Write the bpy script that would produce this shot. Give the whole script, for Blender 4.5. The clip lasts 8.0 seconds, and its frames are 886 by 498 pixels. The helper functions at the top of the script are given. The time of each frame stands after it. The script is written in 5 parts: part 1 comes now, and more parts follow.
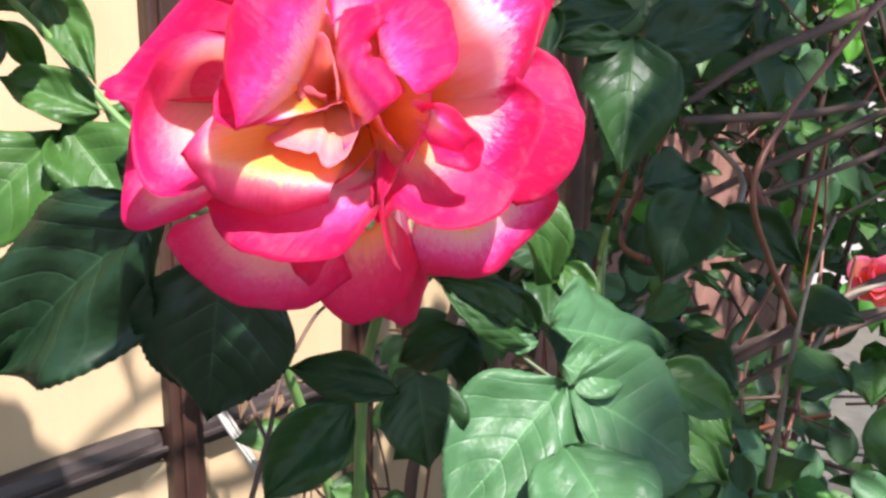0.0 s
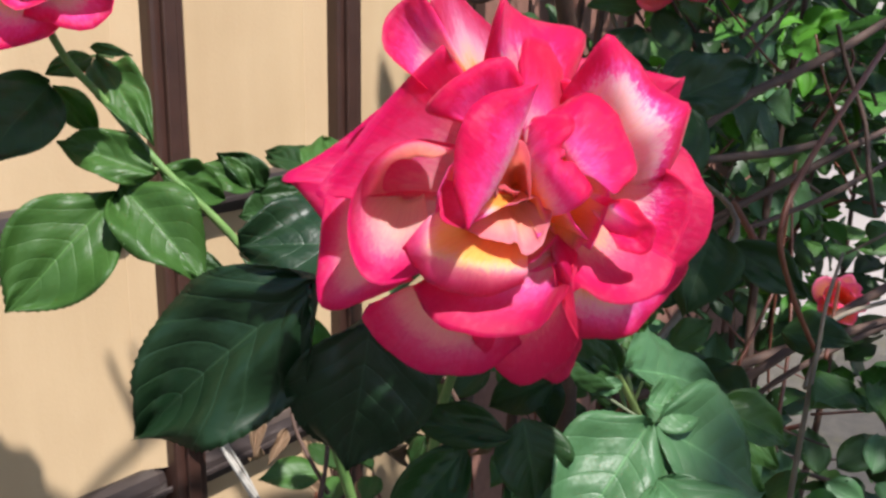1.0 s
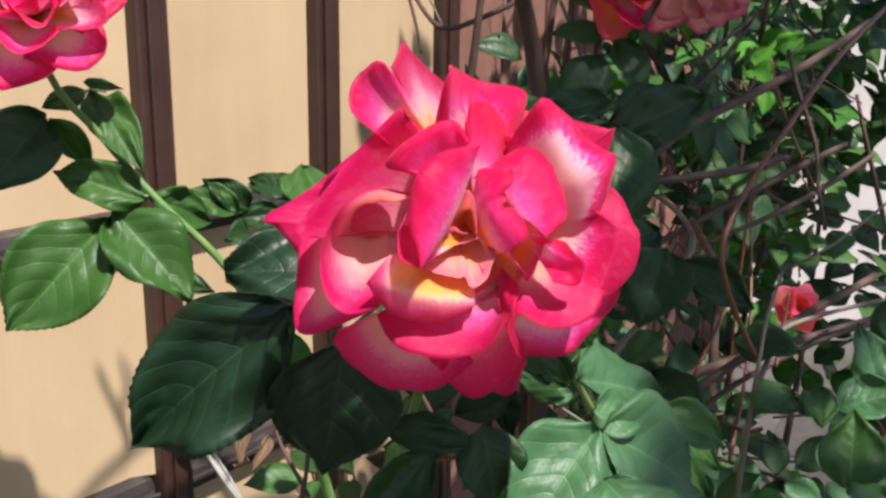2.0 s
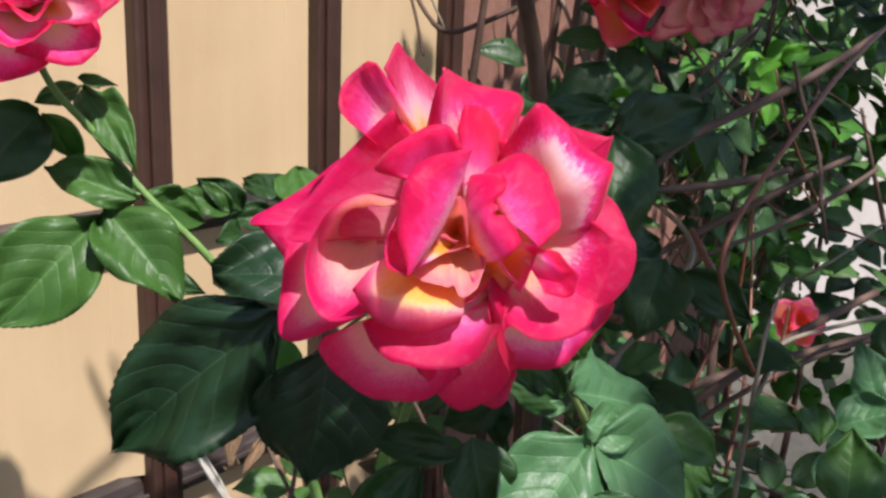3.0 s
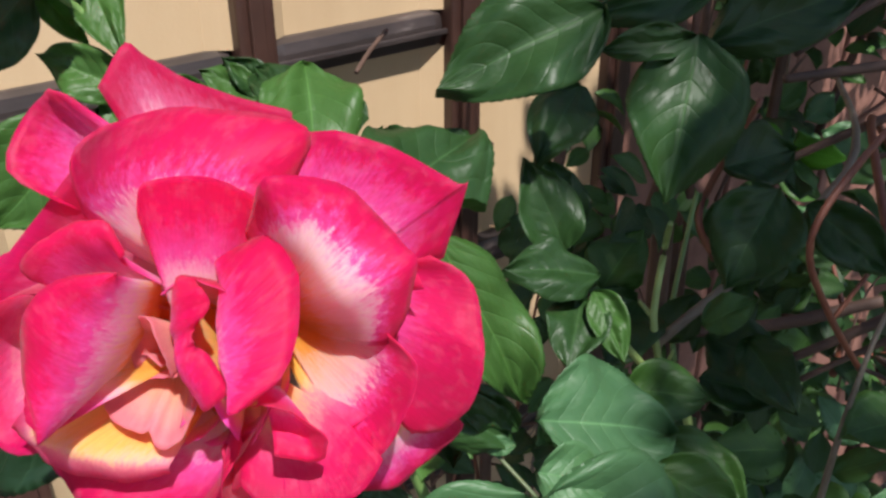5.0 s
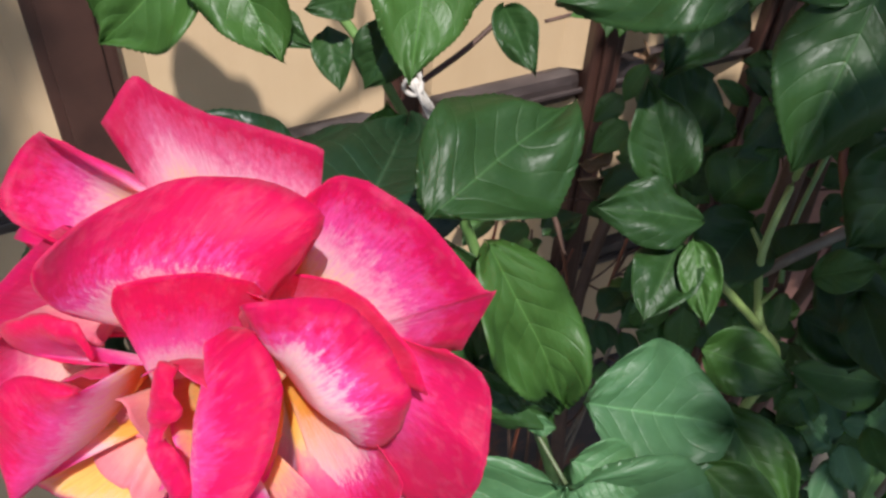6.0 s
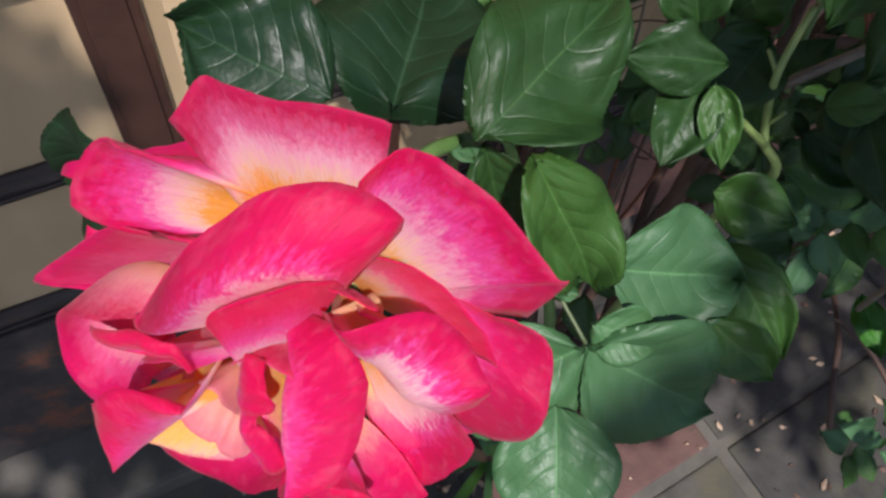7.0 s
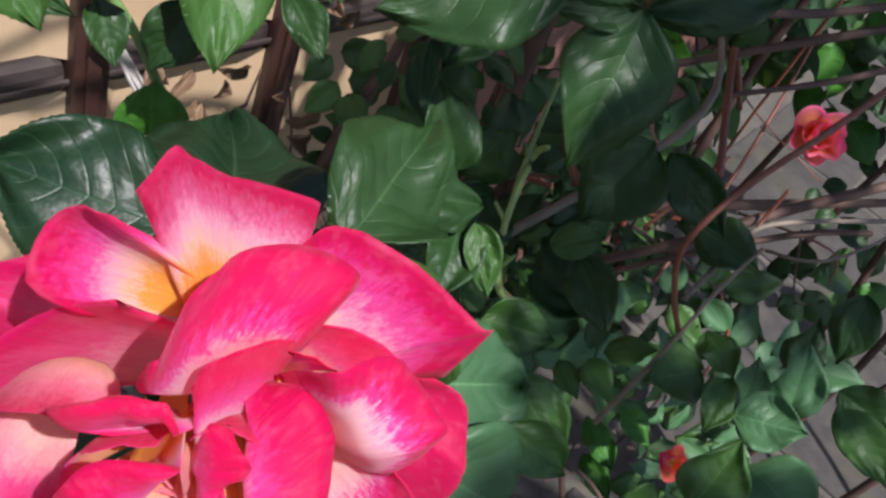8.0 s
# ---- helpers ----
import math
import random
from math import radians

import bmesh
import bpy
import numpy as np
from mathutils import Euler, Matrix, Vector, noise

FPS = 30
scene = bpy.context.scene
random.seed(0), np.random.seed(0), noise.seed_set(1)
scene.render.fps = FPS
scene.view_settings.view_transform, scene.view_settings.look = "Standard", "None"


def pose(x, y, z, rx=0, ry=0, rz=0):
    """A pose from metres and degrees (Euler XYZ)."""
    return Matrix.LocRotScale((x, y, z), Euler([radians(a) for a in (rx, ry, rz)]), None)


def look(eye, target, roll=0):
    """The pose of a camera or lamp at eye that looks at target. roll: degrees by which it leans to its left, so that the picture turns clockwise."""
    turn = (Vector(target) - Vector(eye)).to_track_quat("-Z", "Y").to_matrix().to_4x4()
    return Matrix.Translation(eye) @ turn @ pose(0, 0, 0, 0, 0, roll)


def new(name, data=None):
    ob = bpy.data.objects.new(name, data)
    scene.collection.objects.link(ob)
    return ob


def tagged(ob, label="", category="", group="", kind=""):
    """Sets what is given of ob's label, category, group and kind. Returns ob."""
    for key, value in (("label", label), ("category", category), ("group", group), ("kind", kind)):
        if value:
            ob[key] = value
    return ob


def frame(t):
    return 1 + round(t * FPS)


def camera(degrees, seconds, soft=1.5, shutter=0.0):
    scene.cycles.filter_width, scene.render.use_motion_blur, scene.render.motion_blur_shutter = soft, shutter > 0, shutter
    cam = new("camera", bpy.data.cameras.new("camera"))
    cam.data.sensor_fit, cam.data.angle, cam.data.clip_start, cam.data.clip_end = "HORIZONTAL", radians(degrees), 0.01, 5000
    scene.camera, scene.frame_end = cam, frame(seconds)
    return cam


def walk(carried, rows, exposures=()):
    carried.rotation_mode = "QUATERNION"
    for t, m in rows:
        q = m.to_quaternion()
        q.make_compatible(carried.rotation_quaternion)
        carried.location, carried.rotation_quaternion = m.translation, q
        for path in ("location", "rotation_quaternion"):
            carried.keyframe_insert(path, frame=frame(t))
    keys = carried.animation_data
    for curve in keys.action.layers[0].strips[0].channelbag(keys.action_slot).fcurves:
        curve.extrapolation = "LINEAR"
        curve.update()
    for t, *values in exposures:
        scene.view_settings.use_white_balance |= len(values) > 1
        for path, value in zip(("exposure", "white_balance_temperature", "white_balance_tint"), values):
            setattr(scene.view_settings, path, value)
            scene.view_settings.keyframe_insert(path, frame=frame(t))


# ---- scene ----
cam = camera(50.8, 8.0, soft=2.7)
PATH = [
    (0, (0.332, 0.001, 1.588), (1.736, 1.313, 1.031), 1.5),
    (0.5, (0.289, 0.017, 1.603), (1.758, 1.262, 1.063), 1.3),
    (1, (0.26, 0.037, 1.613), (1.779, 1.23, 1.096), 1.1),
    (1.5, (0.237, 0.018, 1.626), (1.779, 1.186, 1.12), 0.6),
    (1.7, (0.233, 0.009, 1.635), (1.776, 1.173, 1.122), 0.8),
    (2.8, (0.234, 0.003, 1.631), (1.775, 1.185, 1.15), 1.9),
    (3, (0.243, 0.008, 1.633), (1.785, 1.179, 1.135), 2.3),
    (3.5, (0.264, 0.004, 1.625), (1.783, 1.204, 1.123), 1.7),
    (4, (0.323, -0.004, 1.616), (1.737, 1.281, 1.025), 0.2),
    (4.2, (0.355, 0.008, 1.63), (1.711, 1.299, 0.927), 0.4),
    (5.3, (0.461, 0.007, 1.712), (1.343, 1.435, 0.624), 1.1),
    (5.5, (0.48, 0.016, 1.73), (1.271, 1.407, 0.53), 3.0),
    (6, (0.493, 0.055, 1.736), (1.1, 1.329, 0.318), 3.0),
    (6.5, (0.496, 0.093, 1.767), (1.01, 1.161, 0.155), 3.2),
    (7, (0.489, 0.108, 1.772), (0.975, 0.896, -0.001), 8.1),
    (7.2, (0.49, 0.114, 1.778), (1.011, 0.816, -0.021), 12.1),
    (7.5, (0.484, 0.102, 1.795), (1.138, 0.729, 0.012), 20.0),
    (7.7, (0.456, 0.096, 1.792), (1.35, 0.792, 0.144), 23.5),
    (8, (0.415, 0.107, 1.759), (1.654, 0.848, 0.375), 25.6),
]
EXPOSURES = [(0, 1.78, 6250, 15), (0.5, 1.42, 6300, 14), (1, 1.12, 6350, 13), (3, 1.08, 6420, 13), (4.2, 1.16, 6420, 13), (5.5, 0.80, 6350, 14), (6, 0.88, 6300, 15), (6.5, 0.74, 6200, 16), (7, 0.68, 6250, 16), (7.5, 0.50, 6100, 18), (8, 0.90, 6100, 18)]
walk(cam, [(t, look(eye, target, roll)) for t, eye, target, roll in PATH], EXPOSURES)

# ---- light ----
SUN_TO = Vector((-0.13, -0.46, 0.86)).normalized()      # towards the sun
world = bpy.data.worlds.new("sky")
scene.world = world
world.use_nodes = True
wn = world.node_tree
sky = wn.nodes.new("ShaderNodeTexSky")
sky.sky_type, sky.sun_disc = "NISHITA", False
sky.sun_elevation = math.asin(SUN_TO.z)
sky.sun_rotation = math.atan2(SUN_TO.x, SUN_TO.y)
wn.nodes["Background"].inputs["Strength"].default_value = 0.104
wn.links.new(sky.outputs[0], wn.nodes["Background"].inputs["Color"])
sun = new("sun", bpy.data.lights.new("sun", "SUN"))
sun.data.energy, sun.data.angle, sun.data.color = 5.0, radians(0.9), (1.0, 0.965, 0.91)
sun.matrix_world = look(SUN_TO * 30, (0, 0, 0))

# ---- materials ----


def mat(name, base=(0.5, 0.5, 0.5), rough=0.6, metal=0.0, spec=0.5):
    m = bpy.data.materials.new(name)
    m.use_nodes = True
    b = m.node_tree.nodes["Principled BSDF"]
    b.inputs["Base Color"].default_value = (*base, 1)
    b.inputs["Roughness"].default_value = rough
    b.inputs["Metallic"].default_value = metal
    b.inputs["Specular IOR Level"].default_value = spec
    return m


def node(m, kind, **sets):
    n = m.node_tree.nodes.new(kind)
    for key, value in sets.items():
        n.inputs[key].default_value = value
    return n


def link(m, a, b):
    m.node_tree.links.new(a, b)


def ramp(m, fac, stops):
    r = m.node_tree.nodes.new("ShaderNodeValToRGB")
    while len(r.color_ramp.elements) < len(stops):
        r.color_ramp.elements.new(0.5)
    for el, (p, c) in zip(r.color_ramp.elements, stops):
        el.position, el.color = p, (*c, 1)
    link(m, fac, r.inputs[0])
    return r.outputs[0]


def maths(m, op, a, b=0.0, c=None):
    n = m.node_tree.nodes.new("ShaderNodeMath")
    n.operation = op
    for i, v in enumerate((a, b) if c is None else (a, b, c)):
        if isinstance(v, (int, float)):
            n.inputs[i].default_value = v
        else:
            link(m, v, n.inputs[i])
    return n.outputs[0]


def noise_of(m, vec, scale, detail=4.0, rough=0.55):
    n = node(m, "ShaderNodeTexNoise", Scale=scale, Detail=detail, Roughness=rough)
    if vec is not None:
        link(m, vec, n.inputs["Vector"])
    return n.outputs["Fac"]


def stretched(m, vec, sx, sy, sz):
    n = m.node_tree.nodes.new("ShaderNodeMapping")
    n.inputs["Scale"].default_value = (sx, sy, sz)
    link(m, vec, n.inputs["Vector"])
    return n.outputs[0]


def obj_co(m):
    return node(m, "ShaderNodeTexCoord").outputs["Object"]


def uv_co(m):
    return node(m, "ShaderNodeTexCoord").outputs["UV"]


def mixed(m, fac, a, b, blend="MIX"):
    n = m.node_tree.nodes.new("ShaderNodeMix")
    n.data_type, n.blend_type = "RGBA", blend
    for sock, v in ((n.inputs[0], fac), (n.inputs[6], a), (n.inputs[7], b)):
        if isinstance(v, (int, float)):
            sock.default_value = v
        elif isinstance(v, tuple):
            sock.default_value = (*v, 1)
        else:
            link(m, v, sock)
    return n.outputs[2]


def bump(m, height, strength=0.3, dist=0.002):
    n = node(m, "ShaderNodeBump", Strength=strength, Distance=dist)
    link(m, height, n.inputs["Height"])
    link(m, n.outputs[0], m.node_tree.nodes["Principled BSDF"].inputs["Normal"])
    return n.outputs[0]


def bsdf(m):
    return m.node_tree.nodes["Principled BSDF"]


def thin(m, colour, share):
    """Lets light through a thin leaf or petal."""
    t = m.node_tree.nodes.new("ShaderNodeBsdfTranslucent")
    if isinstance(colour, tuple):
        t.inputs["Color"].default_value = (*colour, 1)
    else:
        link(m, colour, t.inputs["Color"])
    x = m.node_tree.nodes.new("ShaderNodeMixShader")
    x.inputs[0].default_value = share
    link(m, bsdf(m).outputs[0], x.inputs[1])
    link(m, t.outputs[0], x.inputs[2])
    link(m, x.outputs[0], m.node_tree.nodes["Material Output"].inputs["Surface"])


def petal_material(name, stops, share=0.74, streak=0.26):
    """Petal skin: colour from the claw (v = 0) to the lip (v = 1), broken into fine streaks and flecks that run with the petal."""
    m = mat(name, rough=0.5, spec=0.3)
    uv = uv_co(m)
    xyz = m.node_tree.nodes.new("ShaderNodeSeparateXYZ")
    link(m, uv, xyz.inputs[0])
    rnd = node(m, "ShaderNodeObjectInfo").outputs["Random"]
    place = m.node_tree.nodes.new("ShaderNodeVectorMath")
    place.operation = "ADD"
    link(m, uv, place.inputs[0])
    link(m, rnd, place.inputs[1])
    w = place.outputs[0]
    fine = noise_of(m, stretched(m, w, 72, 15, 1), 1.0, 4, 0.65)
    fleck = noise_of(m, stretched(m, w, 30, 11, 1), 1.0, 5, 0.70)
    soft = noise_of(m, stretched(m, w, 4, 2.6, 1), 1.0, 3)
    v = maths(m, "ADD", xyz.outputs[1], maths(m, "MULTIPLY", maths(m, "SUBTRACT", fine, 0.5), streak))
    v = maths(m, "ADD", v, maths(m, "MULTIPLY", maths(m, "SUBTRACT", fleck, 0.5), streak * 1.15))
    dash = noise_of(m, stretched(m, w, 70, 26, 1), 1.0, 4, 0.7)
    v = maths(m, "ADD", v, maths(m, "MULTIPLY", maths(m, "SUBTRACT", dash, 0.5), streak * 0.8))
    v = maths(m, "ADD", v, maths(m, "MULTIPLY", maths(m, "SUBTRACT", soft, 0.5), 0.20))
    v = maths(m, "ADD", v, maths(m, "MULTIPLY", maths(m, "SUBTRACT", rnd, 0.5), 0.10))
    side = maths(m, "ABSOLUTE", maths(m, "SUBTRACT", xyz.outputs[0], 0.5))
    v = maths(m, "ADD", v, maths(m, "MULTIPLY", maths(m, "POWER", side, 3.0), 0.8))
    hairs = noise_of(m, stretched(m, w, 130, 2.4, 1), 1.0, 3, 0.6)
    col = mixed(m, 1.0, ramp(m, v, stops), ramp(m, hairs, [(0.34, (0.93, 0.84, 0.88)), (0.52, (1.0, 1.0, 1.0))]), "MULTIPLY")
    pallor = noise_of(m, stretched(m, w, 13, 7, 1), 1.0, 6, 0.72)
    col = mixed(m, maths(m, "MULTIPLY", ramp(m, pallor, [(0.50, (0, 0, 0)), (0.78, (1, 1, 1))]), 0.22), col, (0.95, 0.52, 0.66))
    link(m, col, bsdf(m).inputs["Base Color"])
    bsdf(m).inputs["Sheen Weight"].default_value = 0.15
    ribs = noise_of(m, stretched(m, w, 48, 1.8, 1), 1.0, 3)
    bump(m, maths(m, "ADD", maths(m, "MULTIPLY", fine, 0.5), ribs), 0.28, 0.0012)
    thin(m, mixed(m, 0.30, col, (1.0, 0.46, 0.60)), share)
    return m


CRIMSON, ROSE_PINK, PALE, CREAM, YELLOW = (0.83, 0.004, 0.175), (0.93, 0.11, 0.52), (0.96, 0.64, 0.80), (0.94, 0.80, 0.62), (0.92, 0.54, 0.07)
DEEP = (0.75, 0.004, 0.125)
M_PETAL = petal_material("petal_bicolour", [(0.27, YELLOW), (0.43, CREAM), (0.55, PALE), (0.72, ROSE_PINK), (0.90, CRIMSON), (1.05, DEEP)])
M_PETAL_RED = petal_material("petal_crimson", [(0.24, YELLOW), (0.37, CREAM), (0.48, PALE), (0.62, ROSE_PINK), (0.82, CRIMSON), (1.0, DEEP)])
M_PETAL_GOLD = petal_material("petal_gold", [(0.25, (0.92, 0.44, 0.03)), (0.55, (0.95, 0.64, 0.10)), (0.80, (0.95, 0.66, 0.30)), (0.93, (0.90, 0.42, 0.36)), (1.0, ROSE_PINK)], 0.70, 0.15)
# cream-white middle, widened to carry the sun's glare on these petals
M_PETAL_CREST = petal_material("petal_crest", [(0.30, YELLOW), (0.44, CREAM), (0.63, (0.97, 0.87, 0.88)), (0.69, PALE), (0.75, ROSE_PINK), (0.85, CRIMSON), (1.0, DEEP)])
M_PETAL_FOLD = petal_material("petal_folded_over", [(0.28, YELLOW), (0.40, CREAM), (0.49, (0.97, 0.80, 0.84)), (0.56, PALE), (0.63, ROSE_PINK), (0.74, CRIMSON), (1.0, DEEP)])
M_PETAL_BLUSH = petal_material("petal_blush", [(0.10, (0.88, 0.40, 0.08)), (0.45, (0.88, 0.46, 0.26)), (0.72, (0.86, 0.44, 0.38)), (0.95, (0.78, 0.28, 0.32))], 0.65, 0.15)
M_PETAL_BACK = petal_material("petal_reverse", [(0.10, (0.84, 0.62, 0.34)), (0.42, (0.86, 0.56, 0.52)), (0.70, (0.78, 0.26, 0.36)), (0.96, (0.60, 0.03, 0.12))])
M_PETAL_PINK = petal_material("petal_pink", [(0.26, YELLOW), (0.42, CREAM), (0.56, PALE), (0.73, (0.84, 0.20, 0.44)), (0.92, (0.70, 0.012, 0.13))])
M_PETAL_CUP = petal_material("petal_cup", [(0.25, (0.92, 0.46, 0.04)), (0.52, (0.95, 0.66, 0.14)), (0.60, (0.96, 0.72, 0.40)), (0.66, (0.92, 0.40, 0.46)), (0.80, (0.86, 0.13, 0.36)), (1.0, CRIMSON)], 0.70, 0.14)
M_PETAL_DEEP = petal_material("petal_deep_crimson", [(0.0, CREAM), (0.18, PALE), (0.36, ROSE_PINK), (0.66, CRIMSON), (1.0, DEEP)])
M_PETAL_FRONT = petal_material("petal_front", [(0.0, (0.95, 0.60, 0.16)), (0.12, (0.95, 0.60, 0.36)), (0.24, (0.93, 0.36, 0.42)), (0.38, (0.84, 0.07, 0.26)), (0.60, CRIMSON), (1.0, DEEP)])
M_PETAL_SALMON = petal_material("petal_salmon", [(0.0, CREAM), (0.30, (0.95, 0.66, 0.58)), (0.48, (0.93, 0.46, 0.52)), (0.66, (0.86, 0.12, 0.36)), (0.88, CRIMSON)])
M_PETAL_WHITE = petal_material("petal_white_centre", [(0.24, YELLOW), (0.38, (0.96, 0.86, 0.74)), (0.62, (0.96, 0.76, 0.84)), (0.78, ROSE_PINK), (0.95, CRIMSON), (1.1, DEEP)])
M_PETAL_FADED = petal_material("petal_faded", [(0.05, (0.90, 0.76, 0.55)), (0.50, (0.90, 0.72, 0.62)), (0.84, (0.90, 0.62, 0.56)), (1.0, (0.66, 0.10, 0.25))])
M_PETAL_ORANGE = petal_material("petal_orange", [(0.05, (0.95, 0.55, 0.10)), (0.45, (0.95, 0.42, 0.14)), (0.78, (0.92, 0.26, 0.16)), (1.0, (0.84, 0.10, 0.20))])


def leaf_material(name, dark, light, share=0.28, gloss=0.46, veins=0.07):
    m = mat(name, rough=gloss, spec=0.36)
    uv = uv_co(m)
    xyz = m.node_tree.nodes.new("ShaderNodeSeparateXYZ")
    link(m, uv, xyz.inputs[0])
    side = maths(m, "ABSOLUTE", maths(m, "SUBTRACT", xyz.outputs[0], 0.5))
    # midrib, and side veins that run up and out from it
    rib = maths(m, "SMOOTH_MIN", maths(m, "MULTIPLY", side, 60.0), 1.0, 0.2)
    warp = maths(m, "MULTIPLY", maths(m, "SUBTRACT", noise_of(m, uv, 3.2, 3), 0.5), 0.05)
    along = maths(m, "ADD", warp, maths(m, "SUBTRACT", xyz.outputs[1], maths(m, "MULTIPLY", maths(m, "POWER", side, 1.25), 0.75)))
    saw = maths(m, "ABSOLUTE", maths(m, "SUBTRACT", maths(m, "FRACT", maths(m, "MULTIPLY", along, 7.0)), 0.5))
    vein = maths(m, "SMOOTH_MIN", maths(m, "MULTIPLY", maths(m, "SUBTRACT", 0.5, saw), 12.0), 1.0, 0.3)
    net = node(m, "ShaderNodeTexVoronoi", Scale=26.0)
    link(m, uv, net.inputs["Vector"])
    rnd = node(m, "ShaderNodeObjectInfo").outputs["Random"]
    isl = node(m, "ShaderNodeNewGeometry").outputs["Random Per Island"]
    blotch = noise_of(m, stretched(m, uv, 3, 3, 1), 1.5, 6, 0.65)
    fac = maths(m, "ADD", maths(m, "MULTIPLY", blotch, 0.55), maths(m, "MULTIPLY", maths(m, "ADD", rnd, isl), 0.22))
    col = ramp(m, fac, [(0.15, dark), (0.75, light)])
    pale = tuple(min(1.0, c * 1.9 + 0.02) for c in light)
    col = mixed(m, maths(m, "MULTIPLY", maths(m, "SUBTRACT", 1.0, rib), 0.45), col, pale)
    col = mixed(m, maths(m, "MULTIPLY", maths(m, "SUBTRACT", 1.0, vein), veins), col, pale)
    link(m, col, bsdf(m).inputs["Base Color"])
    r = maths(m, "ADD", gloss - 0.16, maths(m, "MULTIPLY", blotch, 0.36))
    link(m, r, bsdf(m).inputs["Roughness"])
    h = maths(m, "ADD", maths(m, "MULTIPLY", vein, 0.7), maths(m, "MULTIPLY", net.outputs["Distance"], -0.45))
    h = maths(m, "ADD", h, maths(m, "MULTIPLY", rib, 0.8))
    h = maths(m, "ADD", h, maths(m, "MULTIPLY", blotch, 0.9))
    bump(m, h, 0.34, 0.0010)
    tr = mixed(m, 0.5, col, (0.22, 0.42, 0.03))
    thin(m, tr, share)
    return m


M_LEAF = leaf_material("leaf_dark_green", (0.010, 0.032, 0.008), (0.027, 0.072, 0.016), 0.30, 0.44)
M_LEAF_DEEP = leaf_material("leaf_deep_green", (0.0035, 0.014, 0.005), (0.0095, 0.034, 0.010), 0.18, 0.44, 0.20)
M_LEAF_MID = leaf_material("leaf_mid_green", (0.022, 0.064, 0.010), (0.052, 0.128, 0.024))
M_LEAF_FRESH = leaf_material("leaf_fresh_green", (0.030, 0.12, 0.013), (0.068, 0.21, 0.025), 0.4)
M_LEAF_SUNLIT = leaf_material("leaf_sunlit_green", (0.060, 0.22, 0.014), (0.125, 0.38, 0.028), 0.55)
M_DEAD = leaf_material("leaf_dry_brown", (0.10, 0.055, 0.030), (0.26, 0.17, 0.10), 0.2, 0.7, 0.15)
M_LEAF_PALE = leaf_material("leaf_glossy_pale", (0.034, 0.092, 0.036), (0.070, 0.165, 0.062), 0.26, 0.45, 0.05)


M_PETAL_CORAL = petal_material("petal_coral", [(0.10, (0.96, 0.66, 0.20)), (0.45, (0.97, 0.48, 0.18)), (0.72, (0.97, 0.40, 0.30)), (0.92, (0.94, 0.30, 0.44)), (1.0, (0.90, 0.18, 0.38))])


def bark_material(name, a, b, rough=0.75):
    m = mat(name, rough=rough)
    co = obj_co(m)
    n = noise_of(m, co, 60.0, 6, 0.7)
    n2 = noise_of(m, co, 14.0, 3)
    f = maths(m, "ADD", maths(m, "MULTIPLY", n, 0.6), maths(m, "MULTIPLY", n2, 0.5))
    link(m, ramp(m, f, [(0.35, a), (0.75, b)]), bsdf(m).inputs["Base Color"])
    bump(m, n, 0.5, 0.002)
    return m


M_STEM = bark_material("green_cane", (0.05, 0.12, 0.025), (0.13, 0.22, 0.06), 0.5)
M_STEM_PALE = bark_material("pale_green_shoot", (0.13, 0.20, 0.05), (0.24, 0.32, 0.10), 0.5)
M_STEM_DARK = bark_material("dark_green_cane", (0.030, 0.055, 0.022), (0.08, 0.10, 0.04), 0.55)
M_STEM_RED = bark_material("red_brown_cane", (0.085, 0.022, 0.011), (0.155, 0.048, 0.022), 0.5)
M_BARK = bark_material("old_bark", (0.028, 0.013, 0.008), (0.085, 0.044, 0.027))
M_BARK_GREY = bark_material("grey_bark", (0.075, 0.060, 0.044), (0.19, 0.155, 0.11))


def panel_material():
    m = mat("cream_painted_sheet", rough=0.55)
    co = obj_co(m)
    big = noise_of(m, co, 5.0, 4)
    fine = noise_of(m, co, 260.0, 3)
    streak = noise_of(m, stretched(m, co, 22, 22, 2), 1.0, 4)
    f = maths(m, "ADD", maths(m, "MULTIPLY", big, 0.6), maths(m, "MULTIPLY", streak, 0.4))
    col = ramp(m, f, [(0.30, (0.365, 0.256, 0.145)), (0.70, (0.45, 0.33, 0.198))])
    link(m, col, bsdf(m).inputs["Base Color"])
    bump(m, maths(m, "ADD", fine, maths(m, "MULTIPLY", big, 3.0)), 0.2, 0.001)
    return m


def brown_paint():
    m = mat("brown_painted_iron", rough=0.42)
    co = obj_co(m)
    n = noise_of(m, co, 30.0, 6, 0.65)
    big = noise_of(m, co, 6.0, 3)
    f = maths(m, "ADD", maths(m, "MULTIPLY", n, 0.6), maths(m, "MULTIPLY", big, 0.4))
    link(m, ramp(m, f, [(0.35, (0.026, 0.011, 0.008)), (0.62, (0.046, 0.020, 0.014)), (0.80, (0.085, 0.045, 0.032))]), bsdf(m).inputs["Base Color"])
    bump(m, n, 0.3, 0.001)
    return m


def rail_paint():
    m = mat("dark_iron_rail", rough=0.40)
    co = obj_co(m)
    n = noise_of(m, stretched(m, co, 10, 40, 40), 1.0, 6, 0.7)
    link(m, ramp(m, n, [(0.40, (0.020, 0.015, 0.014)), (0.60, (0.038, 0.028, 0.026)), (0.78, (0.13, 0.11, 0.10))]), bsdf(m).inputs["Base Color"])
    bump(m, n, 0.3, 0.001)
    return m


